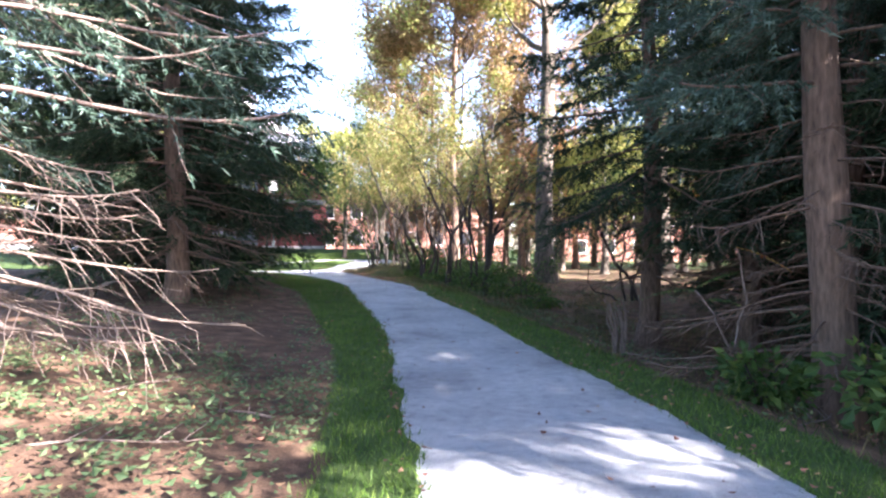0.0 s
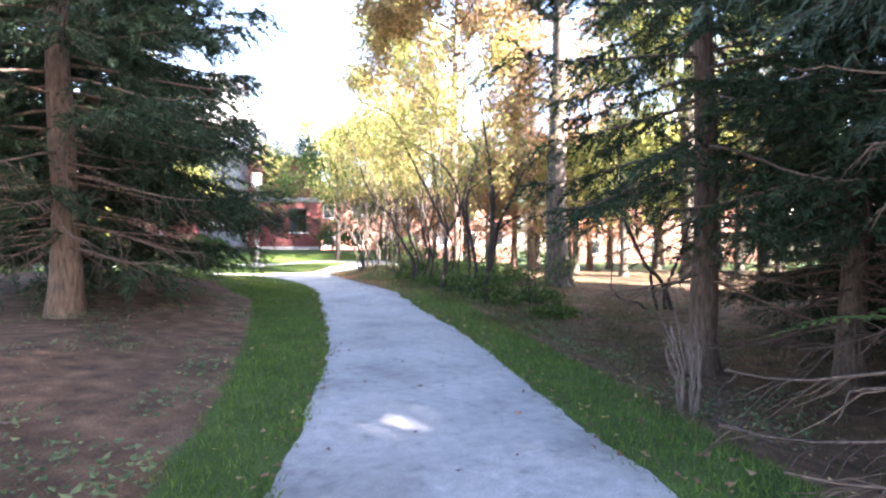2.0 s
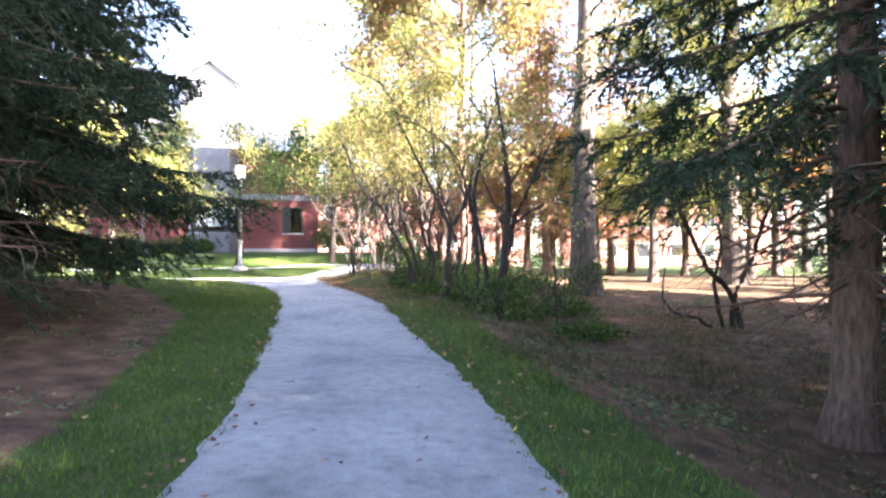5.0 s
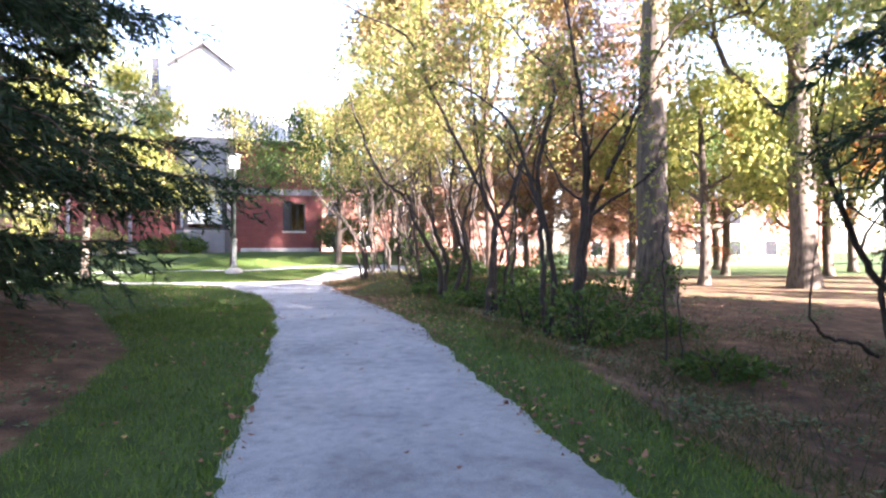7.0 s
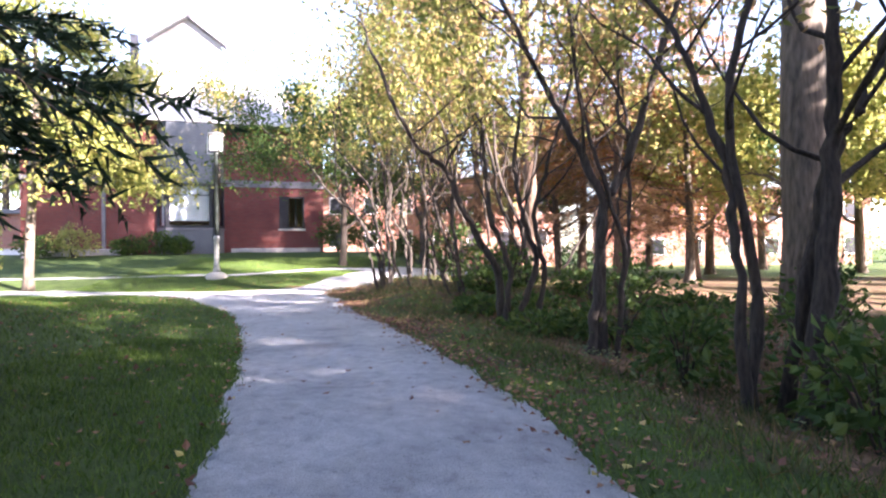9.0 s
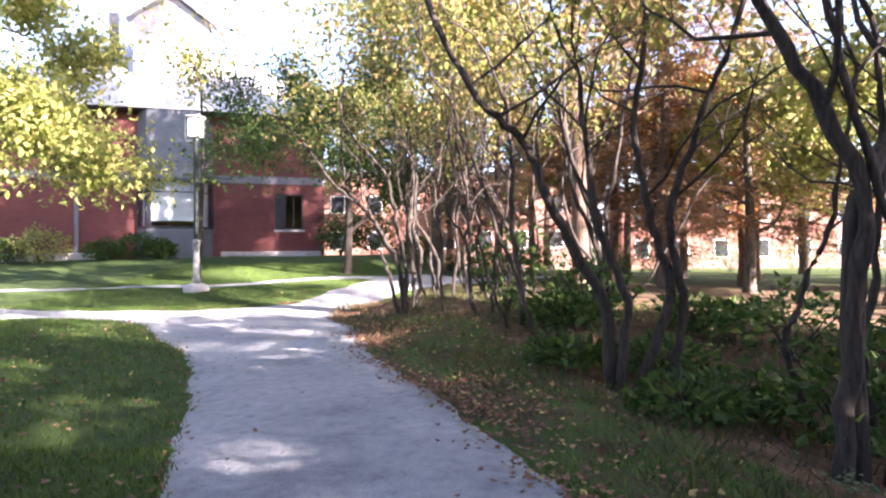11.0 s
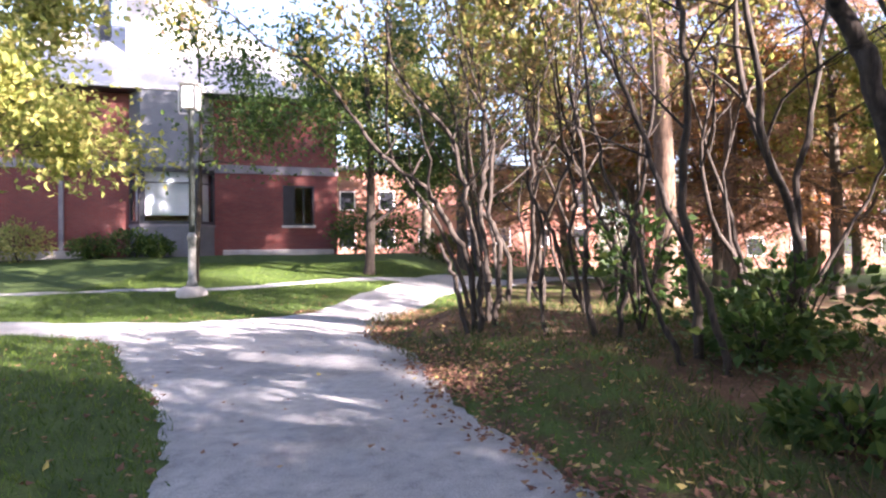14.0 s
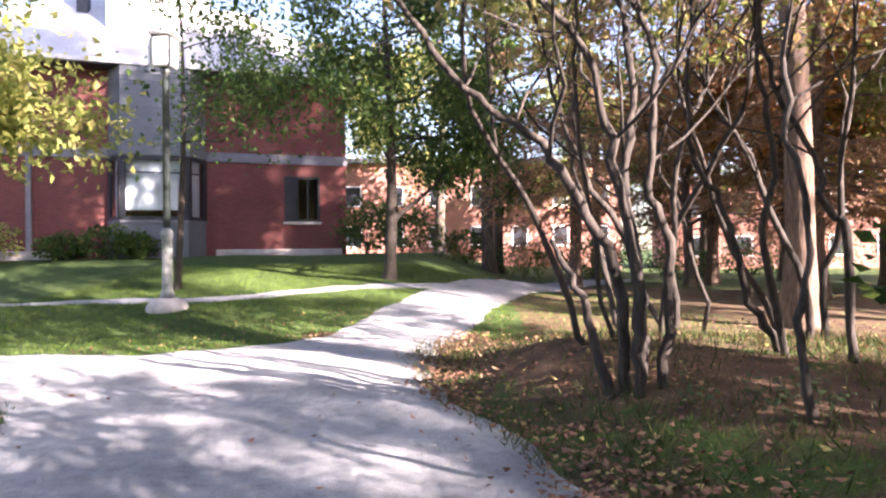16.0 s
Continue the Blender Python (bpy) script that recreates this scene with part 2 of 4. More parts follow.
def box_part(name, lo, hi, material, parent, label="", bevel=0.01):
    bm = bmesh.new()
    bmesh.ops.create_cube(bm, size=1.0)
    for v in bm.verts:
        v.co = Vector([(a + b) / 2 + c * (b - a) for a, b, c in zip(lo, hi, v.co)])
    if bevel:
        bmesh.ops.bevel(bm, geom=bm.edges[:], offset=bevel, segments=1, affect="EDGES")
    return part(name, bm_mesh(name, bm, material), parent, label)


def lathe_part(name, profile, sides, material, parent, label="", at=(0, 0, 0)):
    verts, faces = [], []
    for r, z in profile:
        for k in range(sides):
            a = 2 * math.pi * k / sides
            verts.append((at[0] + r * math.cos(a), at[1] + r * math.sin(a), at[2] + z))
    for i in range(len(profile) - 1):
        for k in range(sides):
            j = (k + 1) % sides
            faces.append((i * sides + k, i * sides + j, (i + 1) * sides + j, (i + 1) * sides + k))
    faces.append(tuple(range(sides - 1, -1, -1)))
    faces.append(tuple(range((len(profile) - 1) * sides, len(profile) * sides)))
    return part(name, mesh_of(name, verts, faces, material, sides > 8), parent, label)


class Soup:
    """Gathers tubes and leaves into one mesh."""

    def __init__(self):
        self.v, self.f, self.n = [], [], 0

    def tube(self, pts, radii, sides=5):
        pts = np.asarray(pts, float)
        d = np.gradient(pts, axis=0)
        d /= np.linalg.norm(d, axis=1)[:, None] + 1e-9
        ref = np.where(np.abs(d[:, 2:3]) > 0.9, np.array([[1.0, 0, 0]]), np.array([[0, 0, 1.0]]))
        a = np.cross(d, ref)
        a /= np.linalg.norm(a, axis=1)[:, None] + 1e-9
        b = np.cross(d, a)
        ang = np.arange(sides) * 2 * np.pi / sides
        ring = pts[:, None] + np.asarray(radii)[:, None, None] * (np.cos(ang)[None, :, None] * a[:, None] + np.sin(ang)[None, :, None] * b[:, None])
        self.v.append(ring.reshape(-1, 3))
        k = np.arange(sides)
        for i in range(len(pts) - 1):
            lo, hi = self.n + i * sides, self.n + (i + 1) * sides
            self.f.append(np.stack([lo + k, lo + (k + 1) % sides, hi + (k + 1) % sides, hi + k], 1))
        self.f.append((self.n + (len(pts) - 1) * sides + k)[None])
        self.n += len(pts) * sides

    def leaves(self, at, along, side, length, width, fold=0.25):
        """One folded leaf of two triangles at each place."""
        n = len(at)
        up = np.cross(along, side)
        L, W = np.asarray(length).reshape(-1, 1), np.asarray(width).reshape(-1, 1)
        mid = at + along * L * 0.45
        q = np.stack([at, mid + side * W / 2 + up * W * fold, at + along * L, mid - side * W / 2 + up * W * fold], 1)
        self.v.append(q.reshape(-1, 3))
        i = self.n + 4 * np.arange(n)
        self.f.append(np.concatenate([np.stack([i, i + 1, i + 2], 1), np.stack([i, i + 2, i + 3], 1)]))
        self.n += 4 * n

    def needles(self, at, along, side, length, width):
        """One thin triangle at each place."""
        n = len(at)
        L, W = np.asarray(length).reshape(-1, 1), np.asarray(width).reshape(-1, 1)
        q = np.stack([at - side * W / 2, at + along * L, at + side * W / 2], 1)
        self.v.append(q.reshape(-1, 3))
        i = self.n + 3 * np.arange(n)
        self.f.append(np.stack([i, i + 1, i + 2], 1))
        self.n += 3 * n

    def mesh(self, name, material, smooth=False):
        if not self.v:
            return None
        return mesh_of(name, np.concatenate(self.v), self.f, material, smooth)


def unit(a):
    return a / (np.linalg.norm(a, axis=-1, keepdims=True) + 1e-9)


def smooth(a, b, x):
    t = np.clip((np.asarray(x, float) - a) / (b - a), 0, 1)
    return t * t * (3 - 2 * t)


# ---- the plan: paths and the lie of the land ----
MAIN = np.array([(1.7, -14), (1.3, -3), (1.12, 0), (0.94, 3.1), (0.68, 5.6), (0.4, 7.5), (0.01, 10), (-0.29, 11.5), (-0.72, 13.5), (-1.57, 16.7), (-2.1, 18.4), (-3.2, 21.8), (-4.35, 24.4), (-5.65, 26.8), (-6.5, 29)], float)
CROSS = np.array([(-40, 33), (-20, 30.2), (-12, 29.5), (-9, 29.2), (-7.0, 28.7), (-5.7, 29.8), (-5.0, 32.4), (-4.3, 36.5), (-2.3, 42), (2, 48)], float)
BACK = np.array([(-40, 33.8), (-26, 33.2), (-14, 33.6), (-11, 34.3), (-8.5, 35.0), (-6.5, 36.2), (-4.4, 37.4)], float)


def rounded(p):
    for _ in range(2):
        q = np.empty((2 * len(p), 2))
        q[0::2], q[1::2] = 0.75 * p + 0.25 * np.roll(p, -1, 0), 0.25 * p + 0.75 * np.roll(p, -1, 0)
        p = np.concatenate([p[:1], q[:-2], p[-1:]])
    return p


def line_dist(line, x, y):
    p = np.stack([x, y], -1)
    best = np.full(x.shape, 1e9)
    for a, b in zip(line[:-1], line[1:]):
        ab = b - a
        t = np.clip(((p - a) @ ab) / (ab @ ab), 0, 1)
        best = np.minimum(best, np.linalg.norm(p - a - t[..., None] * ab, axis=-1))
    return best


MAIN_R, CROSS_R, BACK_R = rounded(MAIN), rounded(CROSS), rounded(BACK)


def wobble(x, y):
    return 0.03 * np.sin(0.9 * y + 0.7 * x) + 0.02 * np.sin(3.3 * y - 2.1 * x + 1) + 0.012 * np.sin(11.7 * x + 9.1 * y) + 0.01 * np.sin(23 * y - 17 * x)


def path_sd(x, y):
    """Distance to the edge of the paths: below nought on them."""
    d1 = line_dist(MAIN_R, x, y) - (1.05 - 0.06 * smooth(8, 12, y) + 0.6 * smooth(24.0, 27.2, y))
    d2 = line_dist(CROSS_R, x, y) - 0.92
    d3 = line_dist(BACK_R, x, y) - 0.38
    k = 1.3
    h = np.clip(0.5 + 0.5 * (d2 - d1) / k, 0, 1)
    d = d2 + (d1 - d2) * h - k * h * (1 - h)
    return np.minimum(d, d3) + wobble(x, y)


def centre_x(y):
    return np.interp(y, MAIN_R[:, 1], MAIN_R[:, 0])


def land(x, y):
    x, y = np.asarray(x, float), np.asarray(y, float)
    right, left = x - centre_x(y) - 1.0, centre_x(y) - 1.0 - x
    z = -0.62 * smooth(0.5, 3.4, right) * np.interp(y, [13, 19, 22, 25], [1, 0.75, 0.4, 0.1]) * (1 - smooth(24.5, 30, y)) - 0.3 * smooth(5, 14, right) * smooth(16, 22, y)
    z = z + 0.33 * np.interp(y, [23.2, 25, 29, 31], [0, 1, 1, 0]) * smooth(0.05, 1.2, path_sd(x, y)) * np.where(right > 0, 1, 0) * (1 - smooth(4, 9, right))
    z = z + (0.28 + 0.15 * smooth(12, 18, y)) * smooth(0.5, 4.2, left) * (1 - smooth(20, 28, y))
    z = z + (0.25 * smooth(31, 33.5, y) + 0.85 * smooth(33, 44, y)) * smooth(-1.5, -6.5, x)
    z = z + np.interp(y, [-10, 0, 4.5, 7.2, 11, 14, 18, 23, 28], [0, 0, -0.13, -0.18, -0.15, -0.1, 0.08, 0.08, 0.1])
    near = (np.abs(x) < 40) & (y < 60)
    z = z + np.where(near, 0.025 * np.sin(1.3 * x + 0.4 * y) * np.sin(0.9 * y - 0.5 * x) + 0.012 * np.sin(3.7 * x + 1) * np.sin(4.1 * y), 0)
    return z


def grass_here(x, y):
    """How much turf grows: nought to one."""
    x, y = np.asarray(x, float), np.asarray(y, float)
    left, right = centre_x(y) - 0.97 - x, x - centre_x(y) - 0.97
    wl = np.interp(y, [-10, 0, 3, 8, 10, 13, 16, 18, 20, 22], [0.6, 0.6, 0.66, 0.8, 1.05, 1.3, 1.5, 2.6, 6, 40])
    wr = np.interp(y, [-10, 0, 8, 14, 20, 26, 28], [0.8, 0.8, 0.9, 1.0, 1.6, 1.9, 1.3])
    g = np.where(left > 0, 1 - smooth(wl - 0.12, wl + 0.12, left), 1 - smooth(wr - 0.15, wr + 0.2, right))
    g = np.where((right > 0) & (y > 17), g * 0.5, g)
    g = np.where((x < -16) & (y > 8), 1.0, g)
    past = smooth(30.5, 31.5, y)
    lawn = np.where(x < -3.6, 1.0, 0.35 + 0.45 * smooth(40, 48, y))
    g = g * (1 - past) + lawn * past
    g = np.where((right > 3) & (y > 25), np.maximum(g, 0.34), g)
    return g


def spread(lo, hi, step, far, n):
    s = np.geomspace(1, far, n)
    return np.concatenate([lo - s[::-1], np.arange(lo, hi, step), hi + s])


gx, gy = spread(-13, 9, 0.2, 900, 26), spread(-3, 40, 0.2, 900, 26)
GX, GY = np.meshgrid(gx, gy)
GZ = land(GX, GY)
SD = path_sd(GX, GY)
GZ = GZ - 0.04 * smooth(0.02, -0.2, SD)
gv = np.stack([GX, GY, GZ], -1).reshape(-1, 3)
nx, ny = len(gx), len(gy)
ii = (np.arange(ny - 1)[:, None] * nx + np.arange(nx - 1)[None]).reshape(-1)
ground_me = mesh_of("ground", gv, np.stack([ii, ii + 1, ii + nx + 1, ii + nx], 1), GROUND, True)
attr = ground_me.attributes.new("grass", "FLOAT", "POINT")
attr.data.foreach_set("value", grass_here(GX, GY).reshape(-1).astype(np.float32))
tagged(new("ground", ground_me), "brown needle-strewn soil with strips of green turf", "ground", kind="structure")


def make_path():
    step = 0.1
    px, py = np.arange(-22, 6, step), np.arange(-6, 48, step)
    X, Y = np.meshgrid(px, py)
    s = path_sd(X, Y)
    e = 0.02
    sx, sy = (path_sd(X + e, Y) - s) / e, (path_sd(X, Y + e) - s) / e
    nrm = np.sqrt(sx * sx + sy * sy) + 1e-6
    out = s > 0
    X2, Y2 = np.where(out, X - s * sx / nrm, X), np.where(out, Y - s * sy / nrm, Y)
    Z = land(X2, Y2) + 0.012 + 0.006 * np.sin(7 * X2 + 3 * Y2) * np.sin(5 * Y2 - 2 * X2) - 0.02 * smooth(-0.25, 0.0, s)
    w = len(px)
    inside = s < 0
    keep = inside[:-1, :-1] | inside[1:, :-1] | inside[:-1, 1:] | inside[1:, 1:]
    j, i = np.nonzero(keep)
    a = j * w + i
    f = np.stack([a, a + 1, a + w + 1, a + w], 1)
    used, inv = np.unique(f, return_inverse=True)
    v = np.stack([X2, Y2, Z], -1).reshape(-1, 3)[used]
    tagged(new("gravel_path", mesh_of("gravel_path", v, inv.reshape(-1, 4), GRAVEL, True)), "pale grey packed stone dust footpath with ragged edges", "path", kind="structure")


make_path()


# ---- house ----
def make_house():
    house = tagged(new("brick_house"), "red brick house with grey bay and dark window frames", "house")
    house.matrix_world = pose(-9.0, 46.0, 1.15, 0, 0, 20)
    B = -0.6
    T, EV = 0.3, 6.5
    # front wall, cut round the two windows
    for lo, hi in (((-14, 0, B), (-7.9, T, EV)), ((-7.9, 0, B), (-5.1, T, 1.25)), ((-7.9, 0, 3.55), (-5.1, T, EV)), ((-5.1, 0, B), (-2.3, T, EV)),
                   ((-2.3, 0, B), (-1.0, T, 1.3)), ((-2.3, 0, 3.0), (-1.0, T, EV)), ((-1.0, 0, B), (0, T, EV))):
        box_part("wall", lo, hi, BRICK, house, bevel=0)
    box_part("wall", (-T, T, B), (0, 10, EV), BRICK, house, bevel=0)
    box_part("wall", (-14, T, B), (-13.7, 10, EV), BRICK, house, bevel=0)
    box_part("wall", (-14, 10, B), (0, 10.3, EV), BRICK, house, bevel=0)
    box_part("inner_floor", (-13.6, T, 0.3), (-T, 9.9, 0.4), BAND, house, bevel=0)
    for lo, hi in ((-14.04, -8.15), (-5.05, 0.04)):
        box_part("band_course", (lo, -0.05, 3.45), (hi, 0.02, 3.8), BAND, house, "grey painted band between the storeys")
    for lo, hi in ((-13.9, -9.2), (-4.7, -0.2)):
        box_part("foundation", (lo, -0.32, B), (hi, -0.02, 0.28), STONE, house, "pale stone foundation ledge", 0.03)
    for x in (-10.6, -13.6):
        box_part("downpipe", (x, -0.14, -0.2), (x + 0.16, -0.01, EV - 0.2), BAND, house, "grey downpipe")
    # bay: a canted window below, boarded above
    fr, out, hw = 1.05, -0.8, 1.55

    def canted(name, z0, z1, grow, material, label=""):
        pts = [(-6.6 - hw - grow, 0), (-6.6 - fr - grow * 0.5, out - grow), (-6.6 + fr + grow * 0.5, out - grow), (-6.6 + hw + grow, 0)]
        v = [(x, y, z) for z in (z0, z1) for x, y in pts]
        f = [(3, 2, 1, 0), (4, 5, 6, 7), (0, 1, 5, 4), (1, 2, 6, 5), (2, 3, 7, 6), (3, 0, 4, 7)]
        return part(name, mesh_of(name, v, f, material), house, label)

    canted("bay_base", B, 1.2, 0, SIDING, "grey boarded bay base")
    canted("bay_sill", 1.2, 1.3, 0.06, BAND)
    canted("bay_head", 3.5, 3.75, 0.08, SIDING)
    canted("bay_upper", 3.75, EV, 0, SIDING, "grey boarded upper bay")
    corners = [(-6.6 - hw, 0.0), (-6.6 - fr, out), (-6.6 + fr, out), (-6.6 + hw, 0.0)]
    # lapped boards on the bay
    for (x0, y0), (x1, y1) in zip(corners[:-1], corners[1:]):
        d = Vector((x1 - x0, y1 - y0))
        n = Vector((d.y, -d.x)).normalized()
        for z0, z1 in ((-0.3, 1.2), (3.77, EV)):
            for k in range(int((z1 - z0) / 0.15)):
                z = z0 + k * 0.15
                v = [(x0 + n.x * 0.004, y0 + n.y * 0.004, z + 0.15), (x1 + n.x * 0.004, y1 + n.y * 0.004, z + 0.15), (x1 + n.x * 0.022, y1 + n.y * 0.022, z), (x0 + n.x * 0.022, y0 + n.y * 0.022, z),
                     (x0, y0, z), (x1, y1, z)]
                part("clapboard", mesh_of("clapboard", v, [(0, 3, 2, 1), (3, 4, 5, 2)], SIDING), house)
    for i, ((x0, y0), (x1, y1)) in enumerate(zip(corners[:-1], corners[1:])):
        d = Vector((x1 - x0, y1 - y0))
        L, ang = d.length, math.degrees(math.atan2(d.y, d.x))
        win = part("window", None, house, "dark framed bay window sash")
        win.matrix_local = pose(x0, y0, 1.3, 0, 0, ang)
        for lo, hi in (((0, -0.05, 0), (0.15, 0.06, 2.2)), ((L - 0.15, -0.05, 0), (L, 0.06, 2.2)), ((0.15, -0.05, 0), (L - 0.15, 0.06, 0.12)), ((0.15, -0.05, 2.05), (L - 0.15, 0.06, 2.2)), ((0.15, -0.02, 1.6), (L - 0.15, 0.04, 1.65))):
            box_part("window_frame", lo, hi, DARK, win)
        # the two side sheets are added to imitate sky reflected in their panes
        box_part("blind_and_sky_sheet", (0.14, 0.16, 0.35 if i == 1 else 0.06), (L - 0.14, 0.18, 2.15), BLIND_AND_SKY, win, "pale blue-white window blind, at the sides standing in for reflected sky", 0)
        pane = box_part("pane", (0.1, 0.0, 0.08), (L - 0.1, 0.012, 2.1), GLASS, win, bevel=0)
        pane.visible_shadow = False
    win = part("window", None, house, "dark framed window with dark shutters")
    win.matrix_local = pose(-2.3, 0, 1.3)
    for lo, hi in (((0, -0.05, 0), (0.42, 0.0, 1.7)), ((0.42, -0.03, 0), (0.5, 0.1, 1.7)), ((1.22, -0.05, 0), (1.3, 0.1, 1.7)), ((0.5, -0.03, 0), (1.22, 0.1, 0.08)), ((0.5, -0.03, 1.62), (1.22, 0.1, 1.7)), ((0.83, -0.02, 0.08), (0.88, 0.08, 1.62))):
        box_part("window_frame", lo, hi, DARK, win)
    pane = box_part("pane", (0.5, 0.03, 0.06), (1.24, 0.042, 1.64), GLASS, win, bevel=0)
    pane.visible_shadow = False
    box_part("window_sill", (-0.05, -0.1, -0.1), (1.35, 0.05, 0.0), STONE, win)
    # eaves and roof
    # the dark colour puts the shade under the roof edge into the board
    box_part("eave", (-14.6, -0.7, EV), (0.6, 0.1, EV + 0.12), DARK, house, "eave board coloured dark for the shade under the roof")
    box_part("gutter", (-14.6, -0.82, EV + 0.05), (0.6, -0.7, EV + 0.2), WHITE, house, "white gutter")
    v = [(-14.6, -0.8, EV + 0.13), (0.6, -0.8, EV + 0.13), (0.6, 10.9, EV + 0.13), (-14.6, 10.9, EV + 0.13), (-10.5, 5, 10.9), (-3.6, 5, 10.9)]
    part("roof", mesh_of("roof", v, [(0, 1, 5, 4), (1, 2, 5), (2, 3, 4, 5), (3, 0, 4), (0, 3, 2, 1)], ROOF), house, "pale sunlit hipped roof")
    gx0, top, run, fall = -6.9, 12.6, 1.7, 1.25
    v = [(gx0 - run, 1.9, 8.0), (gx0 + run, 1.9, 8.0), (gx0 + run, 1.9, top - fall), (gx0, 1.9, top), (gx0 - run, 1.9, top - fall)]
    v += [(x, 6.5, z) for x, _, z in v]
    part("dormer", mesh_of("dormer", v, [(0, 1, 2, 3, 4), (9, 8, 7, 6, 5), (0, 4, 9, 5), (1, 6, 7, 2), (2, 7, 8, 3), (3, 8, 9, 4), (0, 5, 6, 1)], ROOF), house, "pale gabled roof dormer")
    for s in (-1, 1):
        v = [(gx0, 1.5, top + 0.3), (gx0 + s * (run + 0.3), 1.5, top - fall + 0.08), (gx0 + s * (run + 0.3), 1.5, top - fall - 0.15), (gx0, 1.5, top + 0.05)]
        v += [(x, 2.3, z) for x, _, z in v]
        # left board takes the pale roof colour to paint in its sunlit side
        part("gable_board", mesh_of("gable_board", v, [(0, 1, 2, 3), (7, 6, 5, 4), (0, 4, 5, 1), (1, 5, 6, 2), (2, 6, 7, 3), (3, 7, 4, 0)], BAND if s > 0 else ROOF), house)
    box_part("chimney", (-9.9, 3.2, 8.0), (-9.5, 3.65, 12.0), DARK, house, "dark slender flue")
    return house


make_house()


def far_building(x, y, z, turn, w, h, cols, rows, label):
    b = tagged(new("apartment_building"), label, "building", "far brick buildings")
    b.matrix_world = pose(x, y, z, 0, 0, turn)
    box_part("wall", (0, 0, -1), (w, 9, h), BRICK_FAR, b, bevel=0)
    box_part("roof", (-0.4, -0.4, h), (w + 0.4, 9.4, h + 0.35), BAND, b)
    for r in range(rows):
        for c in range(cols):
            x0, z0 = (c + 0.5) * w / cols - 0.6, 1.0 + r * 2.9
            win = part("window", None, b)
            win.matrix_local = pose(x0, 0, z0)
            box_part("frame", (0, -0.05, 0), (1.2, 0.01, 1.5), WHITE, win, bevel=0)
            box_part("pane", (0.1, -0.07, 0.1), (1.1, -0.05, 1.4), DARK, win, bevel=0)
    return b


far_building(-17, 65, 0.6, 6, 24, 7.0, 8, 2, "orange brick apartment house with white framed windows")
far_building(11, 68, -0.3, -6, 22, 6.5, 7, 2, "sunlit brick apartment row behind the trees")
far_building(48, 64, -0.3, -30, 20, 7, 6, 2, "brick apartment row beyond the park trees")


def make_garage():
    g = tagged(new("garage"), "low garage with white wall and dark doorway", "garage")
    g.matrix_world = pose(-41, 46.0, -0.3, 0, 0, 8)
    for lo, hi in (((0, 0, -0.5), (8.6, 0.25, 1.9)), ((11.0, 0, -0.5), (14.5, 0.25, 1.9)), ((14.25, 0.25, -0.5), (14.5, 7, 1.9)), ((0, 0.25, -0.5), (0.25, 7, 1.9)), ((0, 7, -0.5), (14.5, 7.25, 1.9))):
        box_part("wall", lo, hi, WHITE, g, "white painted wall")
    box_part("door", (8.6, 0.12, -0.4), (11.0, 0.2, 1.9), DARK, g, "dark garage door")
    box_part("upper_wall", (-0.1, -0.1, 1.9), (14.6, 7.3, 3.9), BRICK_FAR, g, "brown brick upper wall", 0)
    box_part("roof", (-0.4, -0.4, 3.9), (14.9, 7.6, 4.15), BAND, g)


make_garage()


# ---- lamp ----
def make_lamp():
    lamp = tagged(new("street_lamp"), "dark green lamp post with a square white lantern", "lamp post")
    x, y = -9.4, 33.1
    lamp.matrix_world = pose(x, y, float(land(x, y)))
    lathe_part("concrete_base", [(0.36, -0.3), (0.34, 0.06), (0.27, 0.16), (0.16, 0.2)], 9, CONCRETE, lamp, "chipped pale concrete footing")
    lathe_part("base_sleeve", [(0.12, 0.18), (0.115, 0.28), (0.085, 0.34), (0.08, 1.2), (0.1, 1.23), (0.1, 1.31), (0.06, 1.38)], 14, POLE_PALE, lamp, "pale worn paint on the pole's foot")
    lathe_part("pole", [(0.062, 1.4), (0.055, 4.0), (0.075, 4.02), (0.075, 4.1)], 12, POLE_DARK, lamp)
    box_part("lantern_glass", (-0.15, -0.15, 4.12), (0.15, 0.15, 4.62), LANTERN, lamp, "milky white lantern glass", 0.02)
    box_part("lantern_cap", (-0.2, -0.2, 4.62), (0.2, 0.2, 4.7), POLE_PALE, lamp, "", 0.02)
    hook = Soup()
    hook.tube([(-0.16, 0, 4.66), (-0.25, 0, 4.67), (-0.28, 0, 4.6), (-0.28, 0, 4.1), (-0.25, 0, 4.03), (-0.06, 0, 4.03)], [0.014] * 6, 6)
    part("bracket", hook.mesh("bracket", LANTERN, True), lamp, "thin white bracket looped beside the lantern")
    for sx in (-0.16, 0.16):
        for sy in (-0.16, 0.16):
            box_part("lantern_post", (sx - 0.012, sy - 0.012, 4.08), (sx + 0.012, sy + 0.012, 4.63), POLE_DARK, lamp, bevel=0)


make_lamp()


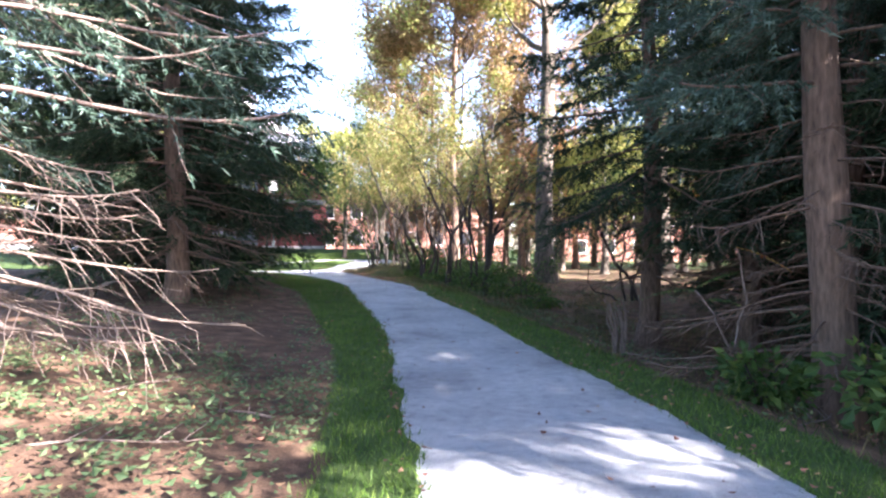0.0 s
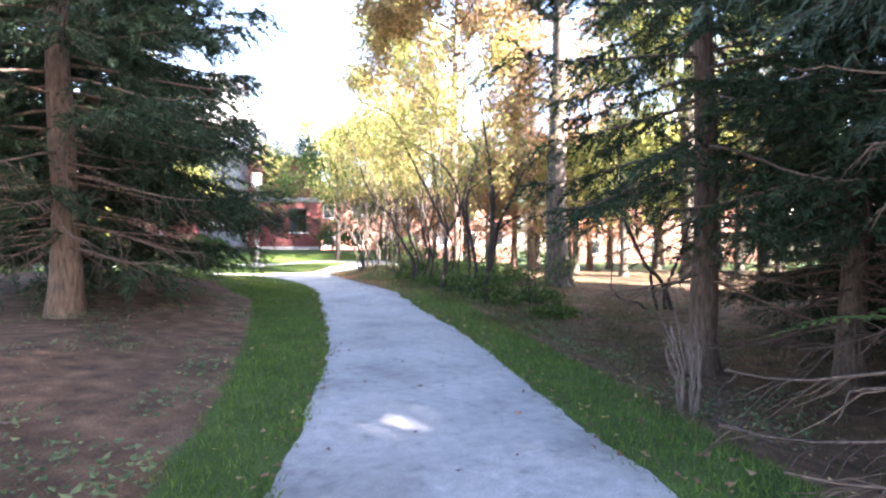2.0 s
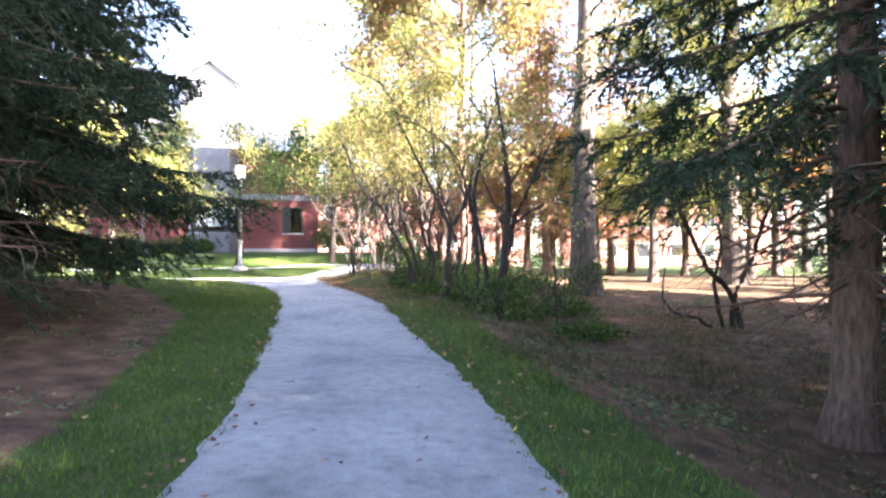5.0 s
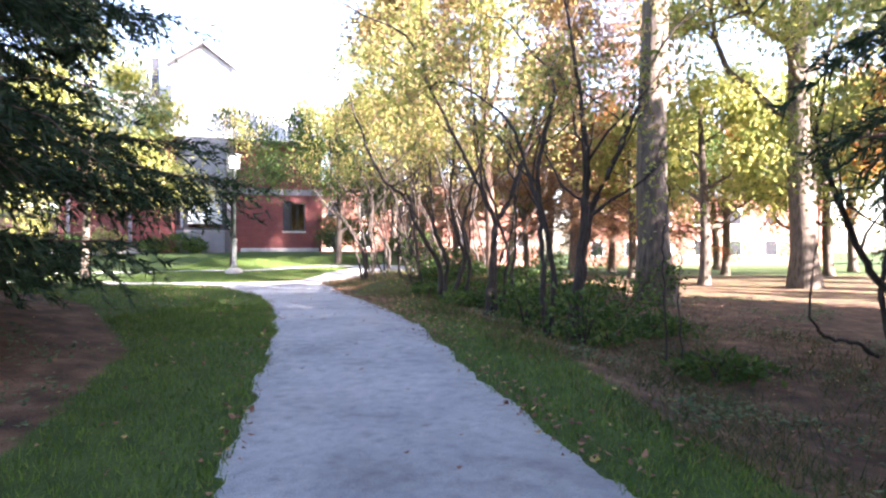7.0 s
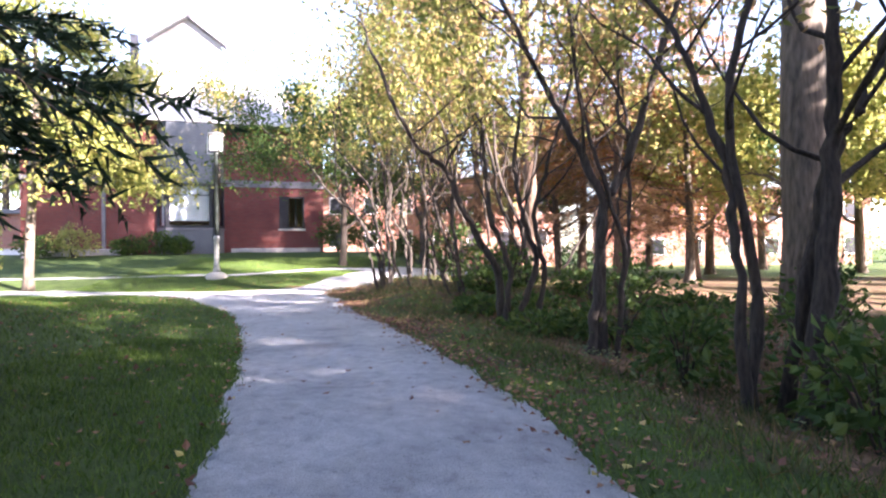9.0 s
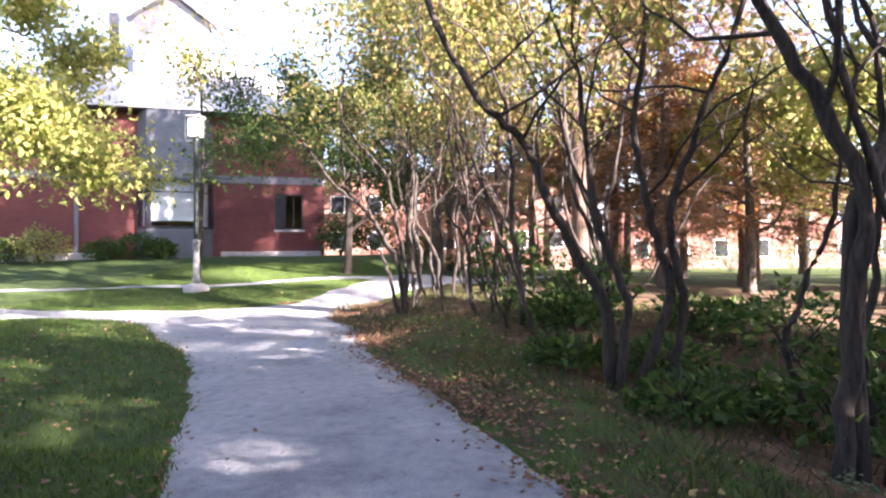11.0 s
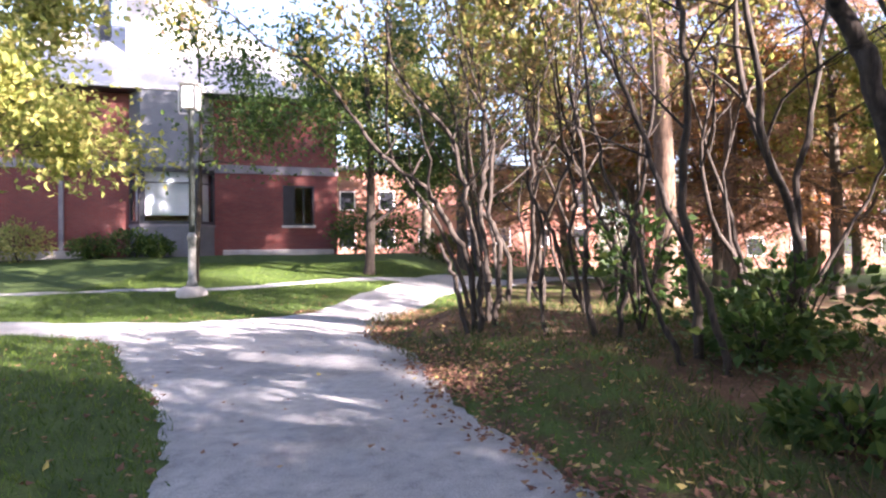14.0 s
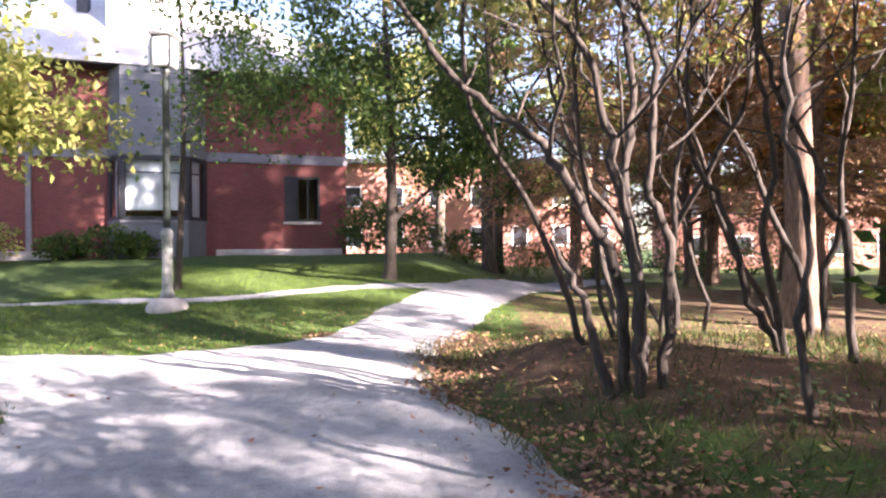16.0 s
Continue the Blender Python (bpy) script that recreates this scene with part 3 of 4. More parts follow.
# ---- trees ----
def spruce_meshes(seed, H, R, first, bare_to, material, twig_mat, per=34, nb=130, tuft=0.12, count=26, thick=0.21, slim=0.24):
    """Trunk, branchwork and needles of a spruce whose live boughs start at bare_to."""
    rng = np.random.default_rng(seed)
    trunk, wood, green = Soup(), Soup(), Soup()
    zs = np.linspace(-0.3, H, 22)
    rad = thick * (1 - zs / H).clip(0.02) ** 0.8 * (1 + 0.06 * rng.normal(size=22))
    rad[0] *= 1.6
    rad[1] *= 1.15
    pts = np.stack([0.06 * np.sin(zs * 0.7 + seed), 0.06 * np.cos(zs * 0.6), zs], 1)
    trunk.tube(pts, rad, 12)
    s = np.linspace(0, 1, 9)
    for b in range(nb):
        u = (b + rng.random()) / nb
        z = first + (H - 0.4 - first) * u ** 1.25
        az = b * 2.4 + rng.normal() * 0.4
        up = 1 - (z - first) / (H - first)
        L = R * (0.12 + 0.88 * up ** 0.62) * rng.uniform(0.7, 1.12)
        live = z > bare_to
        if not live:
            L *= rng.uniform(0.4, 0.8)
        elif z < 1.3:
            L *= 0.85
        droop, rise = 0.12 + 0.3 * up * rng.uniform(0.6, 1.3), rng.uniform(0.0, 0.14)
        h = L * (rise * s - droop * s ** 1.6 + 0.18 * s ** 4)
        bend = rng.normal() * 0.14 * L * s ** 2
        ca, sa = math.cos(az), math.sin(az)
        bp = np.stack([ca * L * s - sa * bend, sa * L * s + ca * bend, z + h], 1)
        bp += np.cumsum(rng.normal(size=bp.shape), 0) * 0.016 * s[:, None] * L / 3
        wood.tube(bp, 0.026 * (L / 3) * (1 - 0.85 * s) + 0.004, 4)
        n = int(per * (0.4 + L / R)) if live else int(5.5 * L + 3)
        t = rng.uniform(0.18 if live else 0.35, 1.0, n)
        i0 = (t * 8).astype(int).clip(0, 7)
        p0 = bp[i0] + (bp[i0 + 1] - bp[i0]) * (t * 8 - i0)[:, None]
        dirb = unit(bp[i0 + 1] - bp[i0])
        sgn = rng.choice([-1.0, 1.0], n)[:, None]
        tl = ((0.22 + 0.42 * (1 - np.abs(t - 0.55))) * L / 3 * rng.uniform(0.6, 1.3, n) + 0.12)[:, None]
        td = unit(np.array([-sa, ca, 0]) * sgn * rng.uniform(0.4, 1.0, (n, 1)) + dirb * rng.uniform(0.4, 0.9, (n, 1)) + np.stack([np.zeros(n), np.zeros(n), rng.uniform(-0.6, 0.08, n)], 1))
        hang = np.array([0, 0, -0.25])
        for k in range(n):
            if live and rng.random() > 0.2:
                continue
            q = np.linspace(0, 1, 4)[:, None]
            tp = p0[k] + td[k] * tl[k] * q + hang * tl[k] * q ** 2
            tp[1:] += rng.normal(size=(3, 3)) * 0.02
            wood.tube(tp, [0.007, 0.005, 0.004, 0.002], 3)
        if not live:
            continue
        w = rng.random((n, count, 1))
        at = (p0[:, None] + td[:, None] * tl[:, None] * w + hang * tl[:, None] * w ** 2).reshape(-1, 3)
        m = len(at)
        along = unit(np.repeat(td, count, 0) * 0.9 + unit(rng.normal(size=(m, 3))) * 0.8 + np.array([0, 0, -0.15]))
        side = unit(np.cross(along, unit(rng.normal(size=(m, 3)))))
        green.needles(at, along, side, rng.uniform(0.6, 1.5, m) * tuft, np.full(m, tuft * slim))
    return trunk.mesh("trunk", BARK_SPRUCE, True), wood.mesh("branchwork", twig_mat, True), green.mesh("needles", material)


def place_spruce(meshes, x, y, turn, scale, label, name="spruce_tree"):
    tree = tagged(new(name), label, "tree", "spruces by the path")
    tree.matrix_world = pose(x, y, float(land(x, y)) - 0.03, 0, 0, turn) @ Matrix.Scale(scale, 4)
    for n, me in zip(("trunk", "branchwork", "crown"), meshes):
        if me:
            part(n, me, tree)
    return tree


SP_A = spruce_meshes(1, 15, 3.2, 1.0, 2.7, NEEDLE, BARK_SPRUCE, 36, 170, 0.1)
SP_B = spruce_meshes(2, 18, 3.9, 0.95, 1.0, NEEDLE, BARK_SPRUCE, 66, 215, 0.12)
SP_C = spruce_meshes(3, 17, 3.6, 1.4, 3.0, NEEDLE, BARK_SPRUCE, 38, 150, 0.11, 22)
SP_D = spruce_meshes(4, 13, 3.3, 0.5, 2.3, NEEDLE_BLUE, DEAD, 15, 185, 0.08, 22)
SP_E = spruce_meshes(5, 14, 2.4, 0.7, 3.2, NEEDLE_BLUE, BARK_SPRUCE, 36, 150, 0.08, 26)
place_spruce(SP_A, -5.4, 12.0, 20, 1.0, "dark spruce with bare lower trunk on needle-covered soil")
place_spruce(SP_A, -9.7, 19.6, 75, 1.2, "tall dark spruce with broad drooping boughs")
place_spruce(SP_B, -6.8, 14.9, 160, 1.0, "dense spruce with boughs drooping to the ground")
place_spruce(SP_D, -4.0, 4.6, 10, 1.0, "spruce with sunlit dead lower twigs")
place_spruce(SP_C, 4.3, 12.4, 130, 1.0, "spruce with a straight bare brown trunk")
place_spruce(SP_E, 3.8, 5.9, 200, 1.0, "blue-green spruce with dead lower branches")
# those behind and far right are unseen, added to shade the path
for i, (x, y, s) in enumerate([(6.4, 9.3, 0.95), (5.9, 11.3, 0.85), (7.6, 5.2, 1.0), (6.9, 0.9, 1.0), (10, 12.8, 1.0), (9.5, 8.0, 0.9), (6.6, -5.6, 0.9), (13.2, 15.2, 0.8), (16.5, 13.8, 0.7), (-8.5, 8.0, 1.0), (-11.5, 14.5, 1.05)]):
    place_spruce((SP_C, SP_A, SP_B)[i % 3], x, y, 70 * i + 15, s, "tall dark spruce in the shaded stand")
# added shade casters, mostly out of view, sized to leave strips of sun
for i, (x, y, s) in enumerate([(12.5, 3.0, 0.95), (13.5, -2.0, 0.9), (15.5, 7.0, 0.8), (17.5, 2.0, 0.9), (18.5, 11.0, 0.68), (21.5, 14.5, 0.62), (25.5, 17.5, 0.55), (18.0, 17.5, 0.5), (12.4, 18.2, 0.52), (27.5, 21.5, 0.5), (24.5, 22.5, 0.5), (29.0, 26.0, 0.5), (10.5, 15.3, 0.55), (8.2, 14.6, 0.58), (13.0, 11.5, 0.58), (15.5, 10.0, 0.62)]):
    place_spruce(SP_B, x, y, 50 * i, s, "dense dark spruce added at the edge of the stand for its shade")
place_spruce(SP_A, 10.4, 22.6, 40, 0.62, "small dark spruce standing alone in the park")


def grow(rng, start, d, length, radius, depth, tubes, twigs, wiggle=0.22, lift=0.08, kids=4, sides=6):
    """A crooked limb and its branches; ends collect in twigs."""
    n = max(4, int(length / 0.28)) if depth else 4
    p, pts, d = np.array(start, float), [np.array(start, float)], unit(np.array(d, float))
    step = length / n
    for _ in range(n):
        d = unit(d + rng.normal(size=3) * wiggle + np.array([0, 0, lift]))
        p = p + d * step
        pts.append(p)
    pts = np.array(pts)
    rad = radius * (1 - 0.72 * np.linspace(0, 1, n + 1))
    tubes.append((pts, rad, sides))
    if depth == 0:
        twigs.append(pts)
        return
    for k in range(kids):
        t = rng.uniform(0.5, 1.0) if k else 1.0
        i = min(int(t * n), n - 1)
        base = pts[i] if k else pts[-1]
        dd = unit(unit(pts[i + 1] - pts[i]) + rng.normal(size=3) * 0.4 + np.array([0, 0, 0.12]))
        grow(rng, base, dd, length * rng.uniform(0.35, 0.6), rad[i] * 0.6, depth - 1, tubes, twigs, wiggle * 1.1, lift, kids, max(3, sides - 2))


def leafy(rng, twigs, per, size, spread_r, material, low=-9):
    s = Soup()
    at = []
    for pts in twigs:
        k = rng.random((per, 1)) * (len(pts) - 1)
        i = k.astype(int).clip(0, len(pts) - 2)[:, 0]
        at.append(pts[i] + (pts[i + 1] - pts[i]) * (k - i[:, None]) + rng.normal(size=(per, 3)) * spread_r)
    at = np.concatenate(at)
    at = at[at[:, 2] > low]
    n = len(at)
    along = unit(rng.normal(size=(n, 3)) + np.array([0, 0, -0.5]))
    side = unit(np.cross(along, unit(rng.normal(size=(n, 3)) * 0.5 + np.array([0, 0, 1]))))
    ln = size * rng.uniform(0.6, 1.25, n)
    s.leaves(at, along, side, ln, ln * 0.62)
    return s.mesh("leaves", material)


def shrub_tree(seed, x, y, stems, height, lean, leaf, group, label, per=16, size=0.1, rad=0.055, low=2.7):
    """A many-stemmed shrub: each stem a part, the leaves one crown."""
    rng = np.random.default_rng(seed)
    tree = tagged(new("lilac_shrub"), label, "shrub", group)
    tree.matrix_world = pose(x, y, float(land(x, y)) - 0.05)
    twigs = []
    for k in range(stems):
        a = 2 * math.pi * k / stems + rng.normal() * 0.4
        tubes = []
        d = (math.cos(a) * rng.uniform(0.05, 0.32) + lean[0], math.sin(a) * rng.uniform(0.05, 0.32) + lean[1], 1.0)
        grow(rng, (math.cos(a) * 0.16, math.sin(a) * 0.16, -0.1), d, height * rng.uniform(0.52, 0.78), rad * rng.uniform(0.6, 1.15), 2, tubes, twigs, 0.22, 0.13, 5, 8)
        s = Soup()
        for j, (pts, r, sides) in enumerate(tubes):
            out = x + pts[:, 0] - centre_x(y + pts[:, 1])
            if j and (pts[:, 2].min() < 1.3 or ((out < 1.1) & (pts[:, 2] < 2.9)).any()):
                continue
            s.tube(pts, r, sides)
        part("stem", s.mesh("stem", BARK_STEM, True), tree)
    part("crown", leafy(rng, twigs, per, size, 0.16, leaf, low), tree)
    return tree


def guided_shrub(seed, x, y, stems, label, per=20, size=0.1, low=3.0, tip=2.6, leaf=None, depth=2):
    """A shrub whose stems bend as told: each a radius and a chain of (sideways, height), branching out at the top."""
    rng = np.random.default_rng(seed)
    tree = tagged(new("lilac_shrub"), label, "shrub", "shrub row along the path")
    tree.matrix_world = pose(x, y, float(land(x, y)) - 0.05)
    twigs = []
    for rad, bends in stems:
        p = np.array([(dx, 0.0, h) for dx, h in bends])
        p[0, 2] = -0.1
        p[:, 1] = np.cumsum(rng.normal(size=len(p)) * 0.12) * np.linspace(0, 1, len(p)) + 0.15 * rng.normal()
        k = np.arange(len(p))
        t = np.linspace(0, len(p) - 1, 5 * len(p))
        q = np.stack([np.interp(t, k, p[:, c]) for c in range(3)], 1)
        q[1:-1] = 0.25 * q[:-2] + 0.5 * q[1:-1] + 0.25 * q[2:]
        q[1:] += rng.normal(size=(len(q) - 1, 3)) * 0.012
        taper = 0.72 * rad * (1 - 0.55 * np.linspace(0, 1, len(q))) * (1 + 0.08 * rng.normal(size=len(q)))
        taper[0] *= 1.35
        tubes = [(q, taper, 9)]
        if tip:
            d = unit(q[-1] - q[-4])
            grow(rng, q[-1], d + np.array([0, 0, 0.5]), tip * rng.uniform(0.8, 1.1), taper[-1], depth, tubes, twigs, 0.2, 0.08, 5, 6)
            for f in (0.55, 0.68, 0.8, 0.9):
                b = int(f * (len(q) - 1))
                if q[b, 2] > 1.5:
                    a = rng.uniform(0, 6.28)
                    grow(rng, q[b], (math.cos(a), math.sin(a), 0.7), tip * rng.uniform(0.5, 0.8), taper[b] * 0.5, 1, tubes, twigs, 0.2, 0.1, 5, 5)
        s = Soup()
        for pts, r, sides in tubes:
            s.tube(pts, r, sides)
        part("stem", s.mesh("stem", BARK_STEM, True), tree)
    if twigs:
        part("crown", leafy(rng, twigs, per, size, 0.2, leaf or LEAF_LILAC, low), tree)
    return tree


TALL = "tall crooked many-stemmed shrub with thin yellowing leaves"
guided_shrub(20, 1.09, 19.1, [(0.075, [(-0.15, 0), (-0.2, 1.05), (-0.2, 2.0), (-0.45, 2.8), (-0.6, 3.4)]), (0.08, [(-0.05, 0), (0, 1.05), (-0.3, 2.55), (0, 3.85)]),
             (0.14, [(0.15, 0), (0.3, 0.85), (0.4, 1.75), (0.45, 2.55), (0.35, 3.5)]), (0.095, [(0.2, 0), (0.35, 1.05), (0.55, 2.0), (0.9, 2.8), (1.4, 3.8)])], "dark crooked many-stemmed shrub forking above head height")
guided_shrub(21, 0.25, 21.2, [(0.09, [(-0.15, 0), (-0.05, 1.05), (0.05, 1.8), (-0.35, 2.7), (-0.65, 3.3), (-1.3, 4.6)]), (0.1, [(0, 0), (0, 1.7), (0.4, 2.45), (0.7, 3.4), (1.05, 4.55)]),
             (0.05, [(0.15, 0), (0.25, 1.3), (-0.05, 2.3), (-0.3, 3.2), (-0.45, 4.6)])], TALL)
guided_shrub(22, -0.43, 25.9, [(0.06, [(-0.2, 0), (0.15, 0.75), (-0.3, 1.75), (-0.5, 3.0), (-0.9, 3.9)]), (0.065, [(0.1, 0), (0.25, 1.1), (-0.3, 2.4), (-0.35, 4.4)]), (0.05, [(0.3, 0), (0.25, 1.4), (0.5, 2.75), (0.75, 3.85)])], TALL, 14, low=3.6)
guided_shrub(23, -0.78, 22.9, [(0.085, [(-0.05, 0), (-0.05, 0.75), (-0.4, 1.4), (-0.7, 2.0), (-0.8, 2.35), (-1.2, 2.6), (-1.65, 3.4)]), (0.075, [(0, 0), (0.1, 0.9), (-0.2, 1.65), (-0.25, 2.35), (-0.3, 3.05)]),
             (0.07, [(0.1, 0), (0.5, 0.95), (0.25, 1.7), (0.15, 2.45), (0.3, 3.5)]), (0.07, [(0.45, 0), (0.6, 0.8), (0.4, 1.65), (0.65, 2.5), (0.9, 3.4)])], "dark shrub with thick winding stems over undergrowth")
guided_shrub(24, 0.6, 22.0, [(0.05, [(0, 0), (-0.2, 0.45), (-0.3, 0.75), (-0.15, 1.2), (0.05, 1.65), (0.2, 2.6)]), (0.055, [(0.15, 0), (0, 0.75), (0.1, 1.3), (0.1, 2.2), (0.05, 3.1)])], TALL)
guided_shrub(25, -1.49, 24.85, [(0.06, [(0.05, 0), (0, 0.7), (-0.1, 1.35), (-0.1, 2.25), (-0.15, 2.75), (-0.3, 3.2)]), (0.035, [(-0.05, 0), (-0.35, 0.5), (-0.5, 1.1), (-0.75, 1.6), (-0.9, 2.6)]),
             (0.045, [(0.15, 0), (0, 0.6), (-0.3, 1.3), (-0.45, 1.85), (-0.8, 2.65)])], TALL, 16, low=3.5)
guided_shrub(26, -3.16, 27.3, [(0.06, [(-0.05, 0), (-0.1, 0.8), (-0.4, 1.35), (-0.65, 1.75), (-1.15, 2.1), (-1.7, 2.9)]), (0.06, [(0, 0), (0, 0.7), (-0.15, 1.6), (-0.3, 2.3), (-0.85, 2.95)]),
             (0.065, [(0.1, 0), (0.1, 0.8), (0, 1.45), (0.1, 2.15), (0.05, 2.95)]), (0.055, [(0.15, 0), (0.25, 1.0), (0.1, 1.45), (0.2, 2.4), (-0.1, 2.95)])], "sunlit many-stemmed shrub fanning out at the path junction")
guided_shrub(27, -3.2, 27.45, [(0.055, [(-0.1, 0), (-0.25, 0.6), (-0.45, 1.05)])], "short pale broken shrub stem at the path junction", tip=0)
guided_shrub(28, -1.8, 28.0, [(0.05, [(0.15, 0), (-0.2, 0.45), (-0.4, 1.2), (-0.7, 1.65), (-0.75, 2.3)]), (0.045, [(0.05, 0), (-0.2, 0.95), (-0.1, 1.55), (-0.3, 2.25), (-0.45, 3.0)]),
             (0.05, [(0.4, 0), (0.35, 1.05), (0.15, 1.25), (0.2, 1.4), (-0.1, 2.1), (-0.3, 2.75)])], "pale zigzag shrub stems lit by the sun")
guided_shrub(29, -2.0, 26.2, [(0.05, [(0, 0), (-0.15, 0.65), (-0.1, 1.15), (-0.15, 1.85), (-0.3, 2.7)]), (0.045, [(0.2, 0), (0.25, 0.8), (0.4, 1.55), (0.5, 2.4)]), (0.035, [(-0.5, 0), (-0.55, 0.5), (-0.5, 1.05), (-0.65, 1.6), (-0.55, 2.3)])], TALL, 14, low=3.4)
for i, (x, y, n, lean) in enumerate([(-2.6, 29.0, 3, -0.16), (-2.0, 29.6, 3, -0.2), (-1.0, 29.2, 3, -0.05), (0.4, 27.8, 4, -0.05)]):
    shrub_tree(34 + i, x, y, n, 6.4, (lean, 0.0), LEAF_LILAC, "shrub row along the path", TALL, 24, 0.1, 0.04)
shrub_tree(42, -3.0, 28.7, 2, 8.0, (-0.42, -0.05), LEAF_LILAC, "shrub row along the path", "leaning many-stemmed shrub arching over the path", 30, 0.1, 0.04)
guided_shrub(31, 2.3, 17.6, [(0.022, [(0, 0), (0.02, 0.8), (-0.02, 1.6), (0.03, 2.1)]), (0.018, [(0.14, 0), (0.15, 0.9), (0.2, 1.7)])], "two slender young saplings with sparse yellow-green leaves", 9, 0.09, 1.3, 0.9, LEAF_YELLOW, 1)
guided_shrub(41, 5.7, 18.2, [(0.09, [(0.3, 0), (0, 0.75), (-0.45, 1.2), (-0.7, 1.75), (-1.0, 2.3), (-1.15, 3.0)]), (0.08, [(0.1, 0), (0.15, 0.7), (0.5, 1.4), (0.6, 2.2), (1.0, 3.0)]), (0.06, [(-0.1, 0), (-0.3, 0.9), (-0.1, 1.6), (-0.2, 2.4), (0.1, 3.2)]),
             (0.05, [(-0.2, 0), (-0.6, 0.25), (-1.0, 0.3), (-1.3, 0.6)])], "dark crooked low-forking tree with yellow-green leaves", 26, 0.1, 1.6, 2.4, LEAF_YELLOW)


def tall_tree(seed, x, y, height, radius, clear, leaf, label, per=30, size=0.11, bark=None, kids=5, spread_h=0.45, limbs=7, group="", rise=0.45, aim=(0, 0)):
    rng = np.random.default_rng(seed)
    tree = tagged(new("broadleaf_tree"), label, "tree", group)
    tree.matrix_world = pose(x, y, float(land(x, y)) - 0.05)
    bark = bark or BARK_GREY
    zs = np.linspace(-0.2, height * 0.85, 14)
    pts = np.stack([0.1 * np.sin(zs * 0.5 + seed), 0.1 * np.cos(zs * 0.4 + seed) - 0.1 * math.cos(seed), zs], 1)
    rad = radius * (1 - zs / height).clip(0.05) ** 0.7
    rad[0] *= 1.5
    s = Soup()
    s.tube(pts, rad, 14)
    part("trunk", s.mesh("trunk", bark, True), tree)
    twigs, tubes = [], []
    for k in range(limbs):
        z = clear + (height * 0.82 - clear) * (k + rng.random()) / limbs
        a = k * 2.4 + rng.normal() * 0.3
        L = height * spread_h * (1.0 - 0.55 * (z - clear) / (height - clear)) * rng.uniform(0.7, 1.1)
        base = (np.interp(z, zs, pts[:, 0]), np.interp(z, zs, pts[:, 1]), z)
        grow(rng, base, (math.cos(a) + aim[0], math.sin(a) + aim[1], rise), L * 0.62, np.interp(z, zs, rad) * 0.5, 2, tubes, twigs, 0.16, 0.03 if rise > 0.3 else -0.02, kids, 6)
    s = Soup()
    for p, r, sides in tubes:
        s.tube(p, r, sides)
    part("branchwork", s.mesh("branchwork", bark, True), tree)
    part("crown", leafy(rng, twigs, per, size, 0.36, leaf), tree)
    return tree


grey = tall_tree(60, 4.1, 23.6, 24, 0.37, 8.5, LEAF_YELLOW, "tall grey-barked tree with a straight bare trunk", 65, 0.17, limbs=20, spread_h=0.34)
# unseen copy off to the right, added to throw shade on the far lawn
copy_thing(grey, pose(20.5, 22.3, float(land(20.5, 22.3)) - 0.05, 0, 0, 40))
tall_tree(64, 0.6, 32.4, 22, 0.21, 5.0, LEAF_RUST, "broad tall tree with rusty brown foliage", 90, 0.2, BARK_SPRUCE, limbs=24, spread_h=0.48)
tall_tree(66, -3.5, 46.0, 21, 0.24, 6.5, LEAF_YELLOW, "tall thin-crowned tree rising beyond the shrubs", 46, 0.2, limbs=18, spread_h=0.34)
tall_tree(65, 11.4, 30.9, 25, 0.42, 5.0, LEAF_YELLOW, "tall spreading park tree with a stout trunk", 75, 0.22, limbs=22, spread_h=0.4)
tall_tree(61, -14.0, 31.0, 10, 0.14, 2.6, LEAF_YELLOW, "young maple with yellow-green sunlit leaves", 80, 0.17, spread_h=0.5, limbs=12, rise=0.1)
tall_tree(62, -10.6, 36.0, 7.5, 0.08, 3.0, LEAF_GREEN, "slender young tree on the lawn before the house", 30, 0.13, BARK_STEM, spread_h=0.6, rise=0.3, aim=(1.0, 0.2))
tall_tree(63, -6.2, 37.4, 8.0, 0.15, 1.1, LEAF_GREEN, "small dark tree with low forked limbs on the lawn", 60, 0.14, BARK_STEM, spread_h=0.6, limbs=9)
FAR = [tall_tree(70, 9.0, 33.5, 9, 0.22, 2.0, LEAF_YELLOW, "park tree with yellow-green autumn leaves", 48, 0.22, group="far park trees", kids=4, spread_h=0.55, limbs=9),
       tall_tree(71, 6.0, 43, 10, 0.22, 2.2, LEAF_ORANGE, "park tree with orange autumn leaves", 48, 0.22, group="far park trees", kids=4, spread_h=0.55, limbs=9),
       tall_tree(72, 1.5, 50, 10, 0.22, 2.2, LEAF_GREEN, "park tree still in green leaf", 55, 0.22, group="far park trees", kids=4, spread_h=0.55, limbs=9)]
